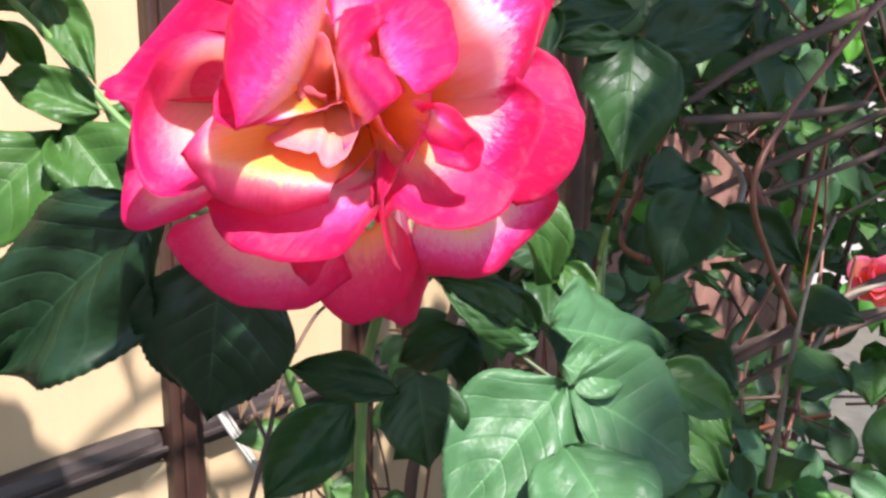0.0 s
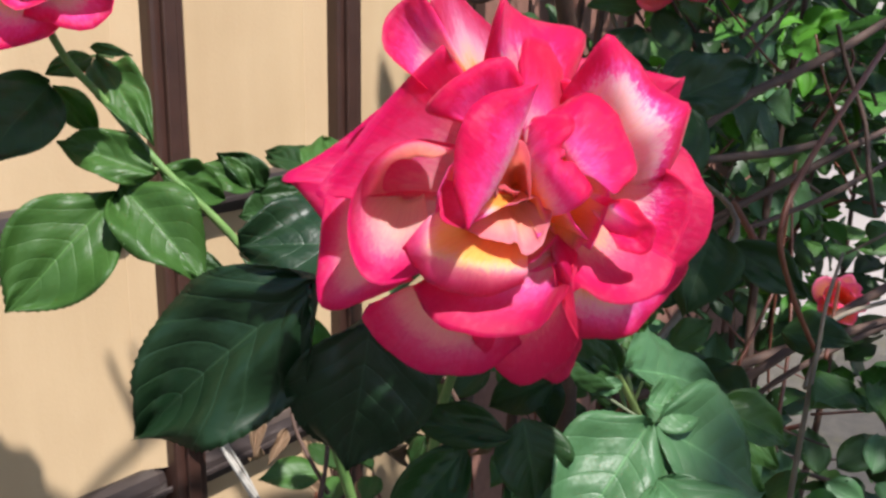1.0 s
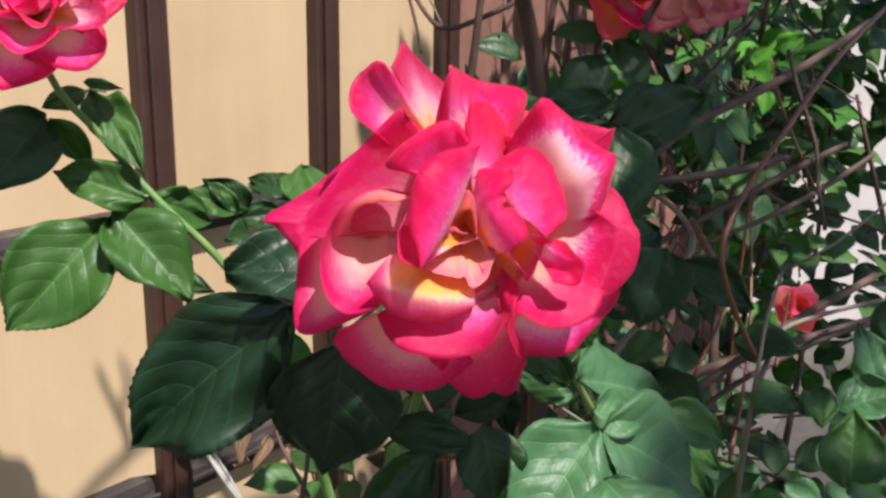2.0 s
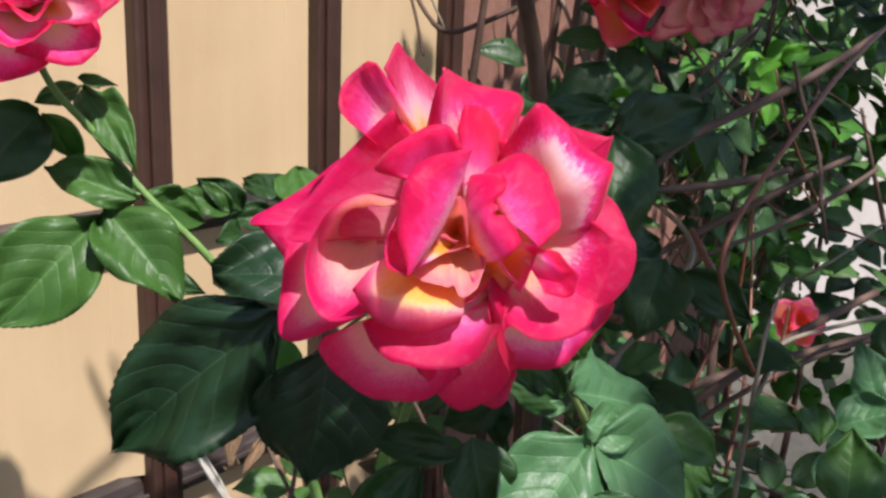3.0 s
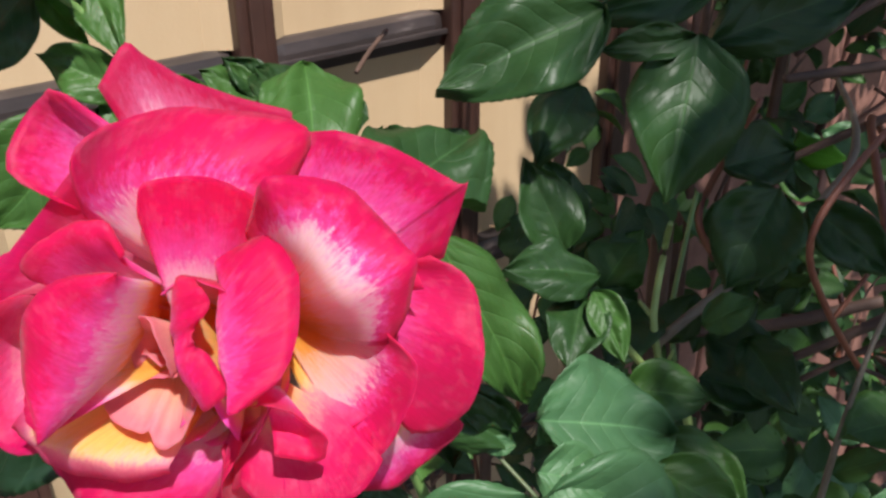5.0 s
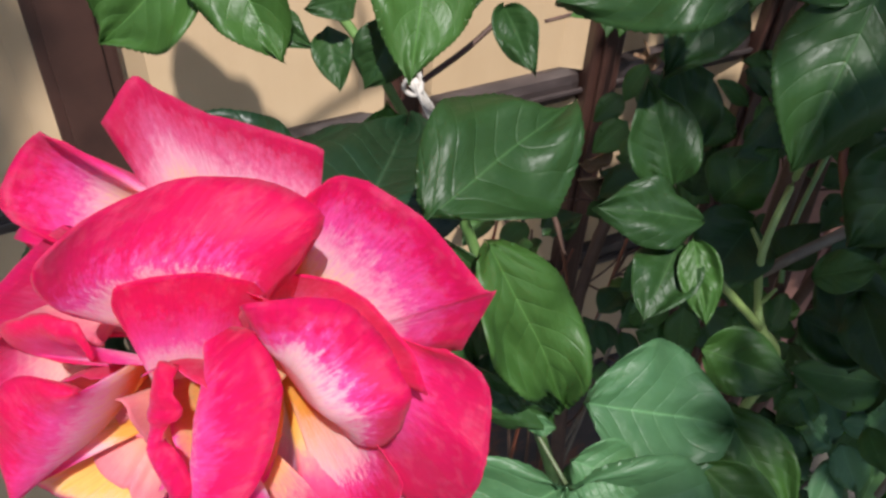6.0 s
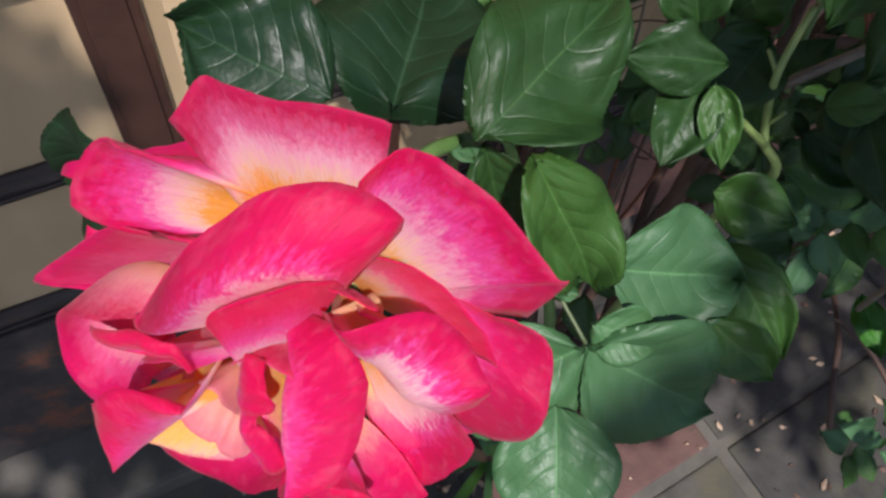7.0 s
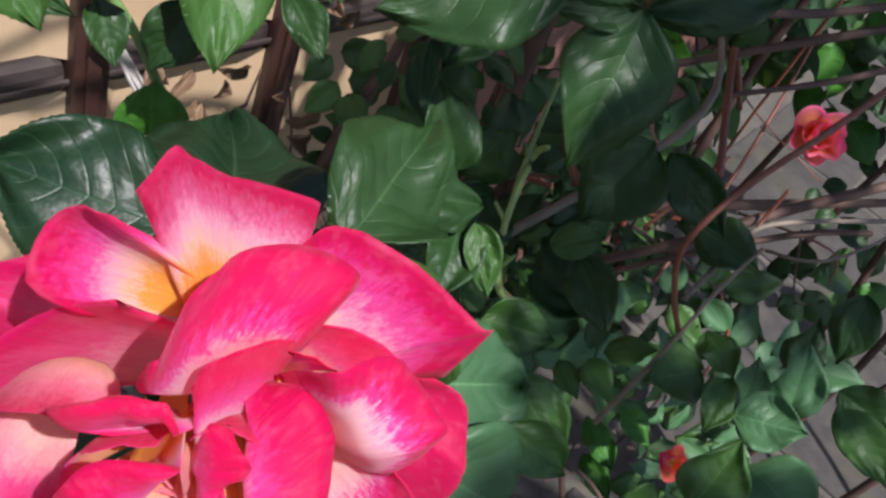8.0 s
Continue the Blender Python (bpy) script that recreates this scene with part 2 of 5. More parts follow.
def rust_material():
    m = mat("rusted_sheet", rough=0.7)
    co = obj_co(m)
    n = noise_of(m, co, 9.0, 7, 0.7)
    n2 = noise_of(m, co, 60.0, 4)
    f = maths(m, "ADD", maths(m, "MULTIPLY", n, 0.8), maths(m, "MULTIPLY", n2, 0.2))
    link(m, ramp(m, f, [(0.38, (0.022, 0.019, 0.018)), (0.52, (0.045, 0.034, 0.030)), (0.62, (0.13, 0.045, 0.022)), (0.80, (0.06, 0.05, 0.05))]), bsdf(m).inputs["Base Color"])
    bump(m, f, 0.4, 0.002)
    return m


def stone_material(name, a, b, moss=0.0):
    m = mat(name, rough=0.85)
    co = obj_co(m)
    n = noise_of(m, co, 12.0, 7, 0.65)
    fine = noise_of(m, co, 150.0, 4)
    rnd = node(m, "ShaderNodeObjectInfo").outputs["Random"]
    f = maths(m, "ADD", maths(m, "MULTIPLY", n, 0.7), maths(m, "MULTIPLY", rnd, 0.25))
    col = ramp(m, f, [(0.25, a), (0.75, b)])
    if moss:
        col = mixed(m, ramp(m, noise_of(m, co, 5.0, 6, 0.7), [(0.50, (0, 0, 0)), (0.72, (moss, moss, moss))]), col, (0.055, 0.050, 0.022))
    link(m, col, bsdf(m).inputs["Base Color"])
    bump(m, maths(m, "ADD", fine, n), 0.5, 0.003)
    return m


M_PANEL, M_BROWN, M_RAIL, M_RUST = panel_material(), brown_paint(), rail_paint(), rust_material()
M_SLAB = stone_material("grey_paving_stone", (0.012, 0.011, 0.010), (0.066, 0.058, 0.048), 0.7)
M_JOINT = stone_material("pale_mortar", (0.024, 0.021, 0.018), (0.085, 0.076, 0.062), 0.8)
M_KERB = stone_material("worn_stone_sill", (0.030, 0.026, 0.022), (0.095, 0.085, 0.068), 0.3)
M_STUCCO = stone_material("pale_stucco", (0.40, 0.35, 0.32), (0.52, 0.47, 0.44))
M_BOARD = bark_material("red_brown_board", (0.13, 0.058, 0.042), (0.24, 0.12, 0.09), 0.6)
M_TWINE = bark_material("white_twine", (0.26, 0.24, 0.21), (0.48, 0.45, 0.40), 0.8)
M_LITTER = stone_material("dry_petals", (0.22, 0.14, 0.09), (0.38, 0.29, 0.20))
M_PLASTIC = mat("white_plastic_tag", (0.62, 0.64, 0.70), 0.4)
M_BRICK = stone_material("red_brick", (0.045, 0.022, 0.018), (0.13, 0.058, 0.046), 0.5)

# ---- helpers for meshes ----


def mesh_of(name, verts, faces, mats, smooth=True, uvs=None, slots=None):
    me = bpy.data.meshes.new(name)
    me.from_pydata([tuple(v) for v in verts], [], faces)
    for m in mats:
        me.materials.append(m)
    if smooth:
        me.polygons.foreach_set("use_smooth", [True] * len(faces))
    if slots:
        me.polygons.foreach_set("material_index", slots)
    if uvs is not None:
        layer = me.uv_layers.new(name="UVMap")
        idx = np.zeros(len(me.loops), dtype=np.int32)
        me.loops.foreach_get("vertex_index", idx)
        layer.data.foreach_set("uv", np.asarray(uvs, dtype=np.float32)[idx].ravel())
    me.update()
    return me


def holder(name, loc=(0, 0, 0), **tags):
    ob = new(name)
    ob.location = loc
    ob.empty_display_size = 0.02
    return tagged(ob, **tags)


def part(name, me, parent, label="", **tags):
    ob = new(name, me)
    if parent is not None:
        ob.parent = parent
    return tagged(ob, label=label, **tags)


def box_bm(bm, x0, x1, y0, y1, z0, z1, bevel=0.0):
    made = bmesh.ops.create_cube(bm, size=1.0)["verts"]
    for v in made:
        v.co = Vector(((x0 + x1) / 2 + v.co.x * (x1 - x0), (y0 + y1) / 2 + v.co.y * (y1 - y0), (z0 + z1) / 2 + v.co.z * (z1 - z0)))
    if bevel:
        edges = {e for v in made for e in v.link_edges}
        bmesh.ops.bevel(bm, geom=list(edges), offset=bevel, segments=2, affect="EDGES", profile=0.6)


def box(name, x0, x1, y0, y1, z0, z1, m, parent=None, bevel=0.002, label="", **tags):
    bm = bmesh.new()
    box_bm(bm, x0, x1, y0, y1, z0, z1, bevel)
    me = bpy.data.meshes.new(name)
    bm.to_mesh(me)
    bm.free()
    me.materials.append(m)
    return part(name, me, parent, label, **tags)


# ---- ground ----
def ground_sheet():
    n, verts, faces = 40, [], []
    xs = np.concatenate([np.linspace(-60, -2, 8), np.linspace(-1.5, 4, n), np.linspace(5, 60, 8)])
    for y in xs:
        for x in xs:
            verts.append((x, y, -0.006 + 0.003 * noise.noise((x * 3, y * 3, 0))))
    k = len(xs)
    for j in range(k - 1):
        for i in range(k - 1):
            faces.append((j * k + i, j * k + i + 1, (j + 1) * k + i + 1, (j + 1) * k + i))
    ob = part("ground", mesh_of("ground", verts, faces, [M_JOINT]), None)
    return tagged(ob, label="pale mortar bed under worn grey paving stones", category="ground", kind="structure")


GROUND = ground_sheet()

# ---- gate wall: cream sheets in a brown iron frame, along x at y = WALL ----
WALL = 0.788
gate = holder("gate", (0.8, WALL, 0), label="cream sheet-metal gate with brown iron frame and rails", category="gate")


def gate_part(name, x0, x1, y0, y1, z0, z1, m, bevel=0.002, label="", parent=None):
    return box(name, x0 - 0.8, x1 - 0.8, y0, y1, z0, z1, m, parent or gate, bevel, label)


STILES = [(-0.20, -0.14), (0.13, 0.193), (0.459, 0.523), (0.766, 0.803), (1.001, 1.040), (1.235, 1.275)]
RAILS = [(0.510, 0.550), (0.802, 0.842), (1.107, 1.147), (1.396, 1.434), (1.690, 1.730), (1.985, 2.025)]
for (a, b) in STILES:
    stile = gate_part("stile", a, b, -0.018, 0.045, 0.50, 2.5, M_BROWN, 0.004, "dark brown painted iron upright")
    gate_part("bead", a + 0.010, b - 0.012, -0.024, -0.0175, 0.50, 2.5, M_BROWN, 0.002, "", stile)
for (a, b), (c, d) in zip(STILES[:-1], STILES[1:]):
    for z0, z1 in RAILS:
        rail = gate_part("rail", b, c, -0.006, 0.040, z0, z1, M_RAIL, 0.013, "dark grey-brown iron rail")
        gate_part("bead", b, c, -0.010, -0.0055, z0 + 0.014, z0 + 0.020, M_RAIL, 0.0015, "", rail)
    for (z0, z1), (z2, z3) in zip(RAILS[:-1], RAILS[1:]):
        # sheet sunk in the frame, with a margin that slopes up to it
        x0, x1, zz0, zz1, mx = b - 0.8, c - 0.8, z1, z2, 0.022
        v = [(x0, -0.002, zz0), (x1, -0.002, zz0), (x1, -0.002, zz1), (x0, -0.002, zz1)]
        v += [(x0 + mx, 0.012, zz0), (x1 - mx, 0.012, zz0), (x1 - mx, 0.012, zz1), (x0 + mx, 0.012, zz1)]
        v += [(x0, 0.030, zz0), (x1, 0.030, zz0), (x1, 0.030, zz1), (x0, 0.030, zz1)]
        f = [(4, 5, 6, 7), (1, 2, 6, 5), (3, 0, 4, 7), (8, 11, 10, 9), (0, 8, 9, 1, 5, 4), (1, 9, 10, 2), (2, 10, 11, 3, 7, 6), (3, 11, 8, 0)]
        part("panel", mesh_of("panel", v, f, [M_PANEL], smooth=False), gate, "cream painted sheet panel")
gate_part("kick_plate", -0.20, 1.275, -0.012, 0.035, 0.075, 0.509, M_RUST, 0.004, "rust-stained dark kick plate")
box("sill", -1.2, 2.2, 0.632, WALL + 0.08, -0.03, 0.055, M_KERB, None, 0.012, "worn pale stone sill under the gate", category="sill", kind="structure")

# boards beyond the gate
fence = holder("board_fence", (1.585, WALL, 0), label="red-brown vertical board fence beside the gate", category="fence")
for i in range(9):
    x = -0.30 + i * 0.125
    box("board", x, x + 0.118, 0.0 + 0.004 * (i % 2), 0.03, 0.02, 2.4, M_BOARD, fence, 0.004)
for z in (0.5, 1.9):
    box("cross_rail", -0.31, 0.83, 0.031, 0.06, z, z + 0.08, M_BOARD, fence, 0.004)

# pale house wall in the distance
far = box("wall_far", -0.1, 0.1, -6.0, 6.0, -2.27, 2.25, M_STUCCO, None, 0.01, "pale sunlit stucco house wall", category="wall", kind="structure")
far.location, far.rotation_euler = (5.2, 1.5, 2.25), (0, 0, radians(38))

# ---- roses ----


def spline(points, n):
    """n + 1 places along a smooth curve through the points."""
    p = [Vector(q) for q in points]
    if len(p) == 2:
        return [p[0].lerp(p[1], i / n) for i in range(n + 1)]
    out, k = [], len(p) - 1
    for i in range(n + 1):
        s = min(i / n * k, k - 1e-6)
        j = int(s)
        t = s - j
        a, b, c, d = p[max(j - 1, 0)], p[j], p[j + 1], p[min(j + 2, k)]
        out.append(0.5 * ((2 * b) + (c - a) * t + (2 * a - 5 * b + 4 * c - d) * t * t + (3 * b - a - 3 * c + d) * t ** 3))
    return out


PETAL_SEED = [0]


def petal(parent, rim, base=(0.9, 0.0, -4.6), mid=None, foot=0.10, bulge=0.5, curl=0.18, ruffle=0.06, m=None, back=None, nu=24, nv=18, name="petal", label="", sharp=0.0):
    """One petal, in centimetres of the flower's own frame: a sheet that springs from base, swells by bulge and ends in the rim,
    whose lip rolls outwards by curl. mid: a crest that the sheet passes over before it turns down to its rim; sharp: how abruptly it turns there."""
    PETAL_SEED[0] += 1
    seed = PETAL_SEED[0] * 7.3
    b = Vector(base)
    r = spline(rim, nu)
    heart = sum(r, Vector()) / len(r)
    if mid:
        q = spline(mid, nu)
        at = 0.62
    else:
        at = 0.55
        q = []
        for c in r:
            out = Vector((c.x - b.x, c.y - b.y, 0))
            out = out.normalized() if out.length > 0.1 else Vector((0, 0, 0))
            g = b + (c - heart) * foot
            q.append(g + (c - g) * at + out * bulge * 0.8 + Vector((0, 0, -0.5 * bulge)))
    verts, uvs, faces = [], [], []
    for j in range(nv + 1):
        v = j / nv
        for i in range(nu + 1):
            u = i / nu
            stem = b + (r[i] - heart) * foot
            ctrl = (q[i] - stem * (1 - at) ** 2 - r[i] * at ** 2) / (2 * at * (1 - at))
            p = stem * (1 - v) ** 2 + ctrl * 2 * v * (1 - v) + r[i] * v * v
            if sharp:
                bent = stem.lerp(q[i], v / at) if v < at else q[i].lerp(r[i], (v - at) / (1 - at))
                p = p.lerp(bent, sharp)
            verts.append(p)
            uvs.append((u, v))
    def at_(i, j):
        return verts[j * (nu + 1) + i]
    # the inner side of the petal looks up out of the flower
    facing = sum(((at_(i + 1, j) - at_(i, j)).cross(at_(i, j + 1) - at_(i, j)).z for j in range(nv // 2, nv) for i in range(nu)))
    flip = -1.0 if facing < 0 else 1.0
    moved = []
    for j in range(nv + 1):
        for i in range(nu + 1):
            v, u = j / nv, i / nu
            du = at_(min(i + 1, nu), j) - at_(max(i - 1, 0), j)
            dv = at_(i, min(j + 1, nv)) - at_(i, max(j - 1, 0))
            n = du.cross(dv)
            n = n.normalized() * flip if n.length > 1e-9 else Vector((0, 0, 1))
            lip = max(0.0, (v - 0.72) / 0.28)
            w = noise.noise((u * 5 + seed, v * 2.2, seed)) * 0.10 * v + noise.noise((u * 11 + seed, seed, v * 2)) * ruffle * v * v
            along = dv.normalized() if dv.length > 1e-9 else Vector((0, 0, 0))
            nick = (noise.noise((u * 7 + seed, seed * 0.7, 3.1)) * 0.09 + noise.noise((u * 19 + seed, seed, 1.7)) * 0.035) * v ** 5
            moved.append(at_(i, j) + n * w - n * curl * lip * lip + along * nick)
    for j in range(nv):
        for i in range(nu):
            a = j * (nu + 1) + i
            faces.append((a, a + 1, a + nu + 2, a + nu + 1))
    # a second skin behind the first, joined along the edge
    k = len(moved)
    skin = []
    for j in range(nv + 1):
        for i in range(nu + 1):
            a = j * (nu + 1) + i
            du = moved[j * (nu + 1) + min(i + 1, nu)] - moved[j * (nu + 1) + max(i - 1, 0)]
            dv = moved[min(j + 1, nv) * (nu + 1) + i] - moved[max(j - 1, 0) * (nu + 1) + i]
            n = du.cross(dv)
            n = n.normalized() if n.length > 1e-9 else Vector((0, 0, 1))
            edge = min(1.0, 6 * min(i / nu, 1 - i / nu, 1 - j / nv) + 0.25)
            skin.append(moved[a] - n * 0.045 * edge)
    slots = [0 if flip > 0 else 1] * len(faces) + [1 if flip > 0 else 0] * len(faces)
    faces = faces + [tuple(k + x for x in reversed(f)) for f in faces]
    loop = [i for i in range(nu + 1)] + [j * (nu + 1) + nu for j in range(1, nv + 1)] + [nv * (nu + 1) + i for i in range(nu - 1, -1, -1)] + [j * (nu + 1) for j in range(nv - 1, 0, -1)]
    for a, c in zip(loop, loop[1:] + loop[:1]):
        faces.append((c, a, k + a, k + c))
        slots.append(0)
    me = mesh_of(name, [p * 0.01 for p in moved + skin], faces, [m or M_PETAL, back or M_PETAL_BACK], True, uvs + uvs, slots)
    return part(name, me, parent, label)


def tube(points, radii, sides=8, n=None):
    """A round rod along a smooth curve, with closed ends: vertices and faces."""
    k = n or max(2, 6 * (len(points) - 1))
    c = spline(points, k)
    verts, faces = [], []
    up = Vector((0.3, 0.2, 0.93))
    for i, p in enumerate(c):
        d = (c[min(i + 1, k)] - c[max(i - 1, 0)]).normalized()
        a = d.cross(up)
        a = a.normalized() if a.length > 1e-6 else Vector((1, 0, 0))
        e = d.cross(a)
        s = i / k * (len(radii) - 1)
        j = min(int(s), len(radii) - 2)
        rad = radii[j] + (radii[j + 1] - radii[j]) * (s - j)
        rad *= 1 + 0.10 * noise.noise(p * 60)
        for q in range(sides):
            t = 2 * math.pi * q / sides
            verts.append(p + (a * math.cos(t) + e * math.sin(t)) * rad)
    for i in range(k):
        for q in range(sides):
            faces.append((i * sides + q, i * sides + (q + 1) % sides, (i + 1) * sides + (q + 1) % sides, (i + 1) * sides + q))
    faces.append(tuple(reversed(range(sides))))
    faces.append(tuple(k * sides + q for q in range(sides)))
    return verts, faces


def cane(parent, points, radii, m, name="cane", sides=8, label=""):
    v, f = tube(points, radii, sides)
    return part(name, mesh_of(name, v, f, [m]), parent, label)


def frame_at(origin, right, up, face):
    m = Matrix.Identity(4)
    for i, c in enumerate((Vector(right).normalized(), Vector(up).normalized(), Vector(face).normalized(), Vector(origin))):
        m.col[i] = (*c, 0 if i < 3 else 1)
    return m

rose = holder("rose_bloom", label="large open rose bloom, crimson-edged petals with cream and yellow heart", category="rose")
rose.matrix_world = frame_at((0.480, 0.186, 1.560), (0.6233, -0.7810, 0.0389), (0.1558, 0.1728, 0.9726), (-0.7663, -0.6001, 0.2294))
petal(rose, [(-2.2, 6.0, -2.3), (-1.7, 7.0, -2.8), (-1.3, 6.6, -3.3), (-0.7, 6.1, -3.9), (0.1, 5.6, -4.9), (1.3, 5.2, -5.6)], foot=0.55, bulge=0.1, m=M_PETAL_PINK, curl=0.05, base=(0.1, 2.2, -4.2))
petal(rose, [(-1.9, 2.9, -2.0), (-2.6, 3.4, -1.1), (-3.5, 4.2, -0.6), (-3.5, 5.3, -1.2), (-3.0, 5.8, -1.3), (-2.5, 6.0, -1.1), (-2.1, 5.7, -1.6), (-1.9, 4.7, -2.8), (-0.7, 3.5, -4.2)], foot=0.35, bulge=0.05, m=M_PETAL, curl=0.05, base=(-0.6, 2.6, -3.9))
petal(rose, [(-3.1, 3.6, -3.8), (-5.6, 1.6, -3.9), (-7.1, 0.8, -3.6), (-6.7, 0.4, -3.5), (-5.3, -1.5, -3.9)], bulge=0.3, m=M_PETAL_SALMON)
petal(rose, [(-5.5, 0.2, -2.6), (-5.7, -1.5, -2.4), (-5.7, -3.4, -2.1), (-4.2, -3.0, -2.2), (-3.0, -2.5, -2.2)], bulge=0.2, m=M_PETAL_SALMON, foot=0.4, base=(-4.0, -1.5, -3.0))
petal(rose, [(-1.6, 4.0, -1.2), (-1.8, 4.3, -0.6), (-3.1, 3.1, -1.1), (-4.8, 1.2, -0.9), (-5.6, 0.0, -0.7), (-4.7, 0.0, -1.2), (-3.3, 0.2, -1.6)], bulge=0.2, curl=0.1, m=M_PETAL_SALMON)
petal(rose, [(-1.3, 1.2, -0.1), (-2.4, 1.4, 0.1), (-3.1, 1.3, 0.2), (-4.0, 0.7, -0.1), (-4.6, -0.6, -0.2), (-4.4, -2.1, 0.0), (-3.6, -2.6, 0.2), (-2.2, -2.0, 0.4)], bulge=0.35, m=M_PETAL_SALMON, curl=0.12, foot=0.35, base=(-2.9, 0.6, -2.2))
petal(rose, [(-4.2, -3.4, -2.0), (-4.4, -3.9, -1.8), (-3.6, -4.9, -2.0), (-2.4, -5.6, -2.3), (-0.7, -5.6, -2.6), (0.5, -4.8, -2.8)], bulge=0.2, m=M_PETAL_SALMON, foot=0.4, base=(-1.6, -3.2, -2.8))
petal(rose, [(1.1, 3.8, -4.8), (1.4, 4.4, -5.4), (1.8, 4.7, -5.6), (2.5, 4.8, -5.6), (3.6, 4.6, -5.5), (4.9, 4.2, -5.1), (6.1, 3.8, -4.7), (6.3, 3.7, -4.7), (5.7, 1.8, -4.9)], bulge=0.2, foot=0.2, curl=0.03)
petal(rose, [(5.4, 1.8, -4.4), (6.5, 1.2, -4.6), (6.9, 0.2, -4.1), (7.0, -0.4, -3.8), (6.8, -1.5, -3.7), (6.0, -2.5, -3.9), (5.1, -2.8, -4.0)], bulge=0.3, m=M_PETAL_DEEP, foot=0.35, base=(2.6, 0.6, -4.3))
petal(rose, [(6.2, -2.5, -4.4), (6.2, -3.0, -4.7), (5.2, -4.1, -4.6), (4.3, -4.9, -4.5), (3.2, -4.9, -4.3), (1.8, -4.7, -3.8)], bulge=0.3, m=M_PETAL, ruffle=0.15, foot=0.35, base=(3.5, -2.1, -4.2))
petal(rose, [(2.4, -4.9, -3.6), (2.2, -5.7, -3.9), (1.8, -6.4, -4.2), (1.0, -5.8, -4.0)], bulge=0.3, m=M_PETAL_PINK)
petal(rose, [(-1.0, -4.4, -2.2), (-0.6, -5.1, -2.6), (0.4, -6.2, -3.0), (1.6, -5.7, -3.0), (2.2, -4.9, -2.8), (2.3, -4.1, -2.4)], bulge=0.25, m=M_PETAL_FRONT, ruffle=0.12, foot=0.35, base=(0.9, -3.2, -3.0))
petal(rose, [(-0.7, 3.5, 0.3), (-0.4, 4.7, 1.1), (-0.1, 5.3, 1.5), (-0.1, 5.5, 0.7), (-0.1, 5.6, -0.1), (0.1, 5.7, -1.0), (0.3, 5.7, -1.8), (0.7, 5.6, -2.5), (1.3, 5.5, -3.1), (2.0, 5.4, -3.3), (2.7, 5.2, -3.3), (2.8, 4.7, -3.3), (2.2, 3.3, -3.0)], mid=[(-0.6, 3.2, 0.4), (-0.4, 3.7, 0.9), (-0.2, 4.0, 1.1), (-0.1, 4.1, 0.8), (-0.0, 4.2, 0.5), (0.1, 4.2, 0.1), (0.3, 4.2, -0.3), (0.6, 4.2, -0.8), (0.9, 4.2, -1.2), (1.3, 4.1, -1.6), (1.7, 3.9, -1.9), (1.9, 3.6, -2.2), (2.0, 3.0, -2.6)], m=M_PETAL_FOLD, curl=0, sharp=0.4)
petal(rose, [(0.3, 3.5, 0.1), (0.4, 3.9, 0.3), (0.6, 4.4, 0.2), (1.3, 4.3, -0.9), (1.8, 3.8, -1.9), (2.0, 3.2, -2.5)], bulge=0.0, foot=0.45, m=M_PETAL_DEEP, back=M_PETAL_DEEP, curl=0.0, base=(0.9, 1.2, -1.0))
petal(rose, [(-1.2, 1.8, 0.5), (-2.4, 2.2, 0.8), (-1.7, 3.1, 1.1), (-0.6, 3.7, 1.1), (0.1, 3.7, 1.1), (0.3, 2.9, 1.0)], mid=[(-0.7, 1.8, 0.2), (-1.4, 2.1, 0.7), (-1.0, 2.7, 0.9), (-0.4, 2.9, 0.9), (0.0, 3.0, 0.8), (0.3, 2.5, 0.5)], m=M_PETAL_RED, back=M_PETAL_RED, base=(0.8, 0.2, -3.0), sharp=0.3)
petal(rose, [(1.7, 2.7, -1.9), (2.1, 3.4, -1.5), (3.0, 4.5, -0.5), (4.0, 4.2, -2.0), (4.8, 3.4, -2.5), (5.4, 2.9, -2.3), (5.9, 2.5, -2.1), (5.6, 1.3, -2.4), (5.1, 0.3, -2.6)], mid=[(1.9, 2.4, -2.0), (2.4, 2.8, -1.7), (3.1, 3.0, -1.1), (3.6, 2.8, -1.2), (3.9, 2.4, -1.3), (4.2, 1.9, -1.4), (4.4, 1.5, -1.6), (4.6, 0.9, -2.0), (4.5, 0.2, -2.4)], m=M_PETAL_CREST, curl=0, sharp=0.35)
petal(rose, [(3.6, 0.9, -2.5), (4.9, 0.7, -2.3), (5.8, -0.0, -2.1), (5.7, -1.0, -2.0), (5.1, -2.2, -1.8), (4.4, -2.7, -1.7)], bulge=0.3, m=M_PETAL_CREST, curl=0.05, base=(1.6, 0.3, -3.6))
petal(rose, [(1.4, -2.3, -1.0), (1.6, -3.2, -0.8), (2.1, -2.9, -0.5), (2.8, -3.2, -0.4), (3.6, -3.4, -0.7), (4.7, -3.0, -1.1), (5.2, -2.2, -1.5)], bulge=0.3, m=M_PETAL_FRONT, curl=0.08, foot=0.3, base=(2.0, -1.1, -1.9))
petal(rose, [(-2.8, -2.7, -0.4), (-2.2, -3.7, -0.1), (-1.2, -4.1, 0.0), (0.4, -4.1, -0.1), (1.4, -3.2, -0.2), (1.7, -2.2, -0.3)], bulge=0.25, m=M_PETAL_DEEP, curl=0.15, foot=0.4, base=(1.4, -1.6, -1.8))
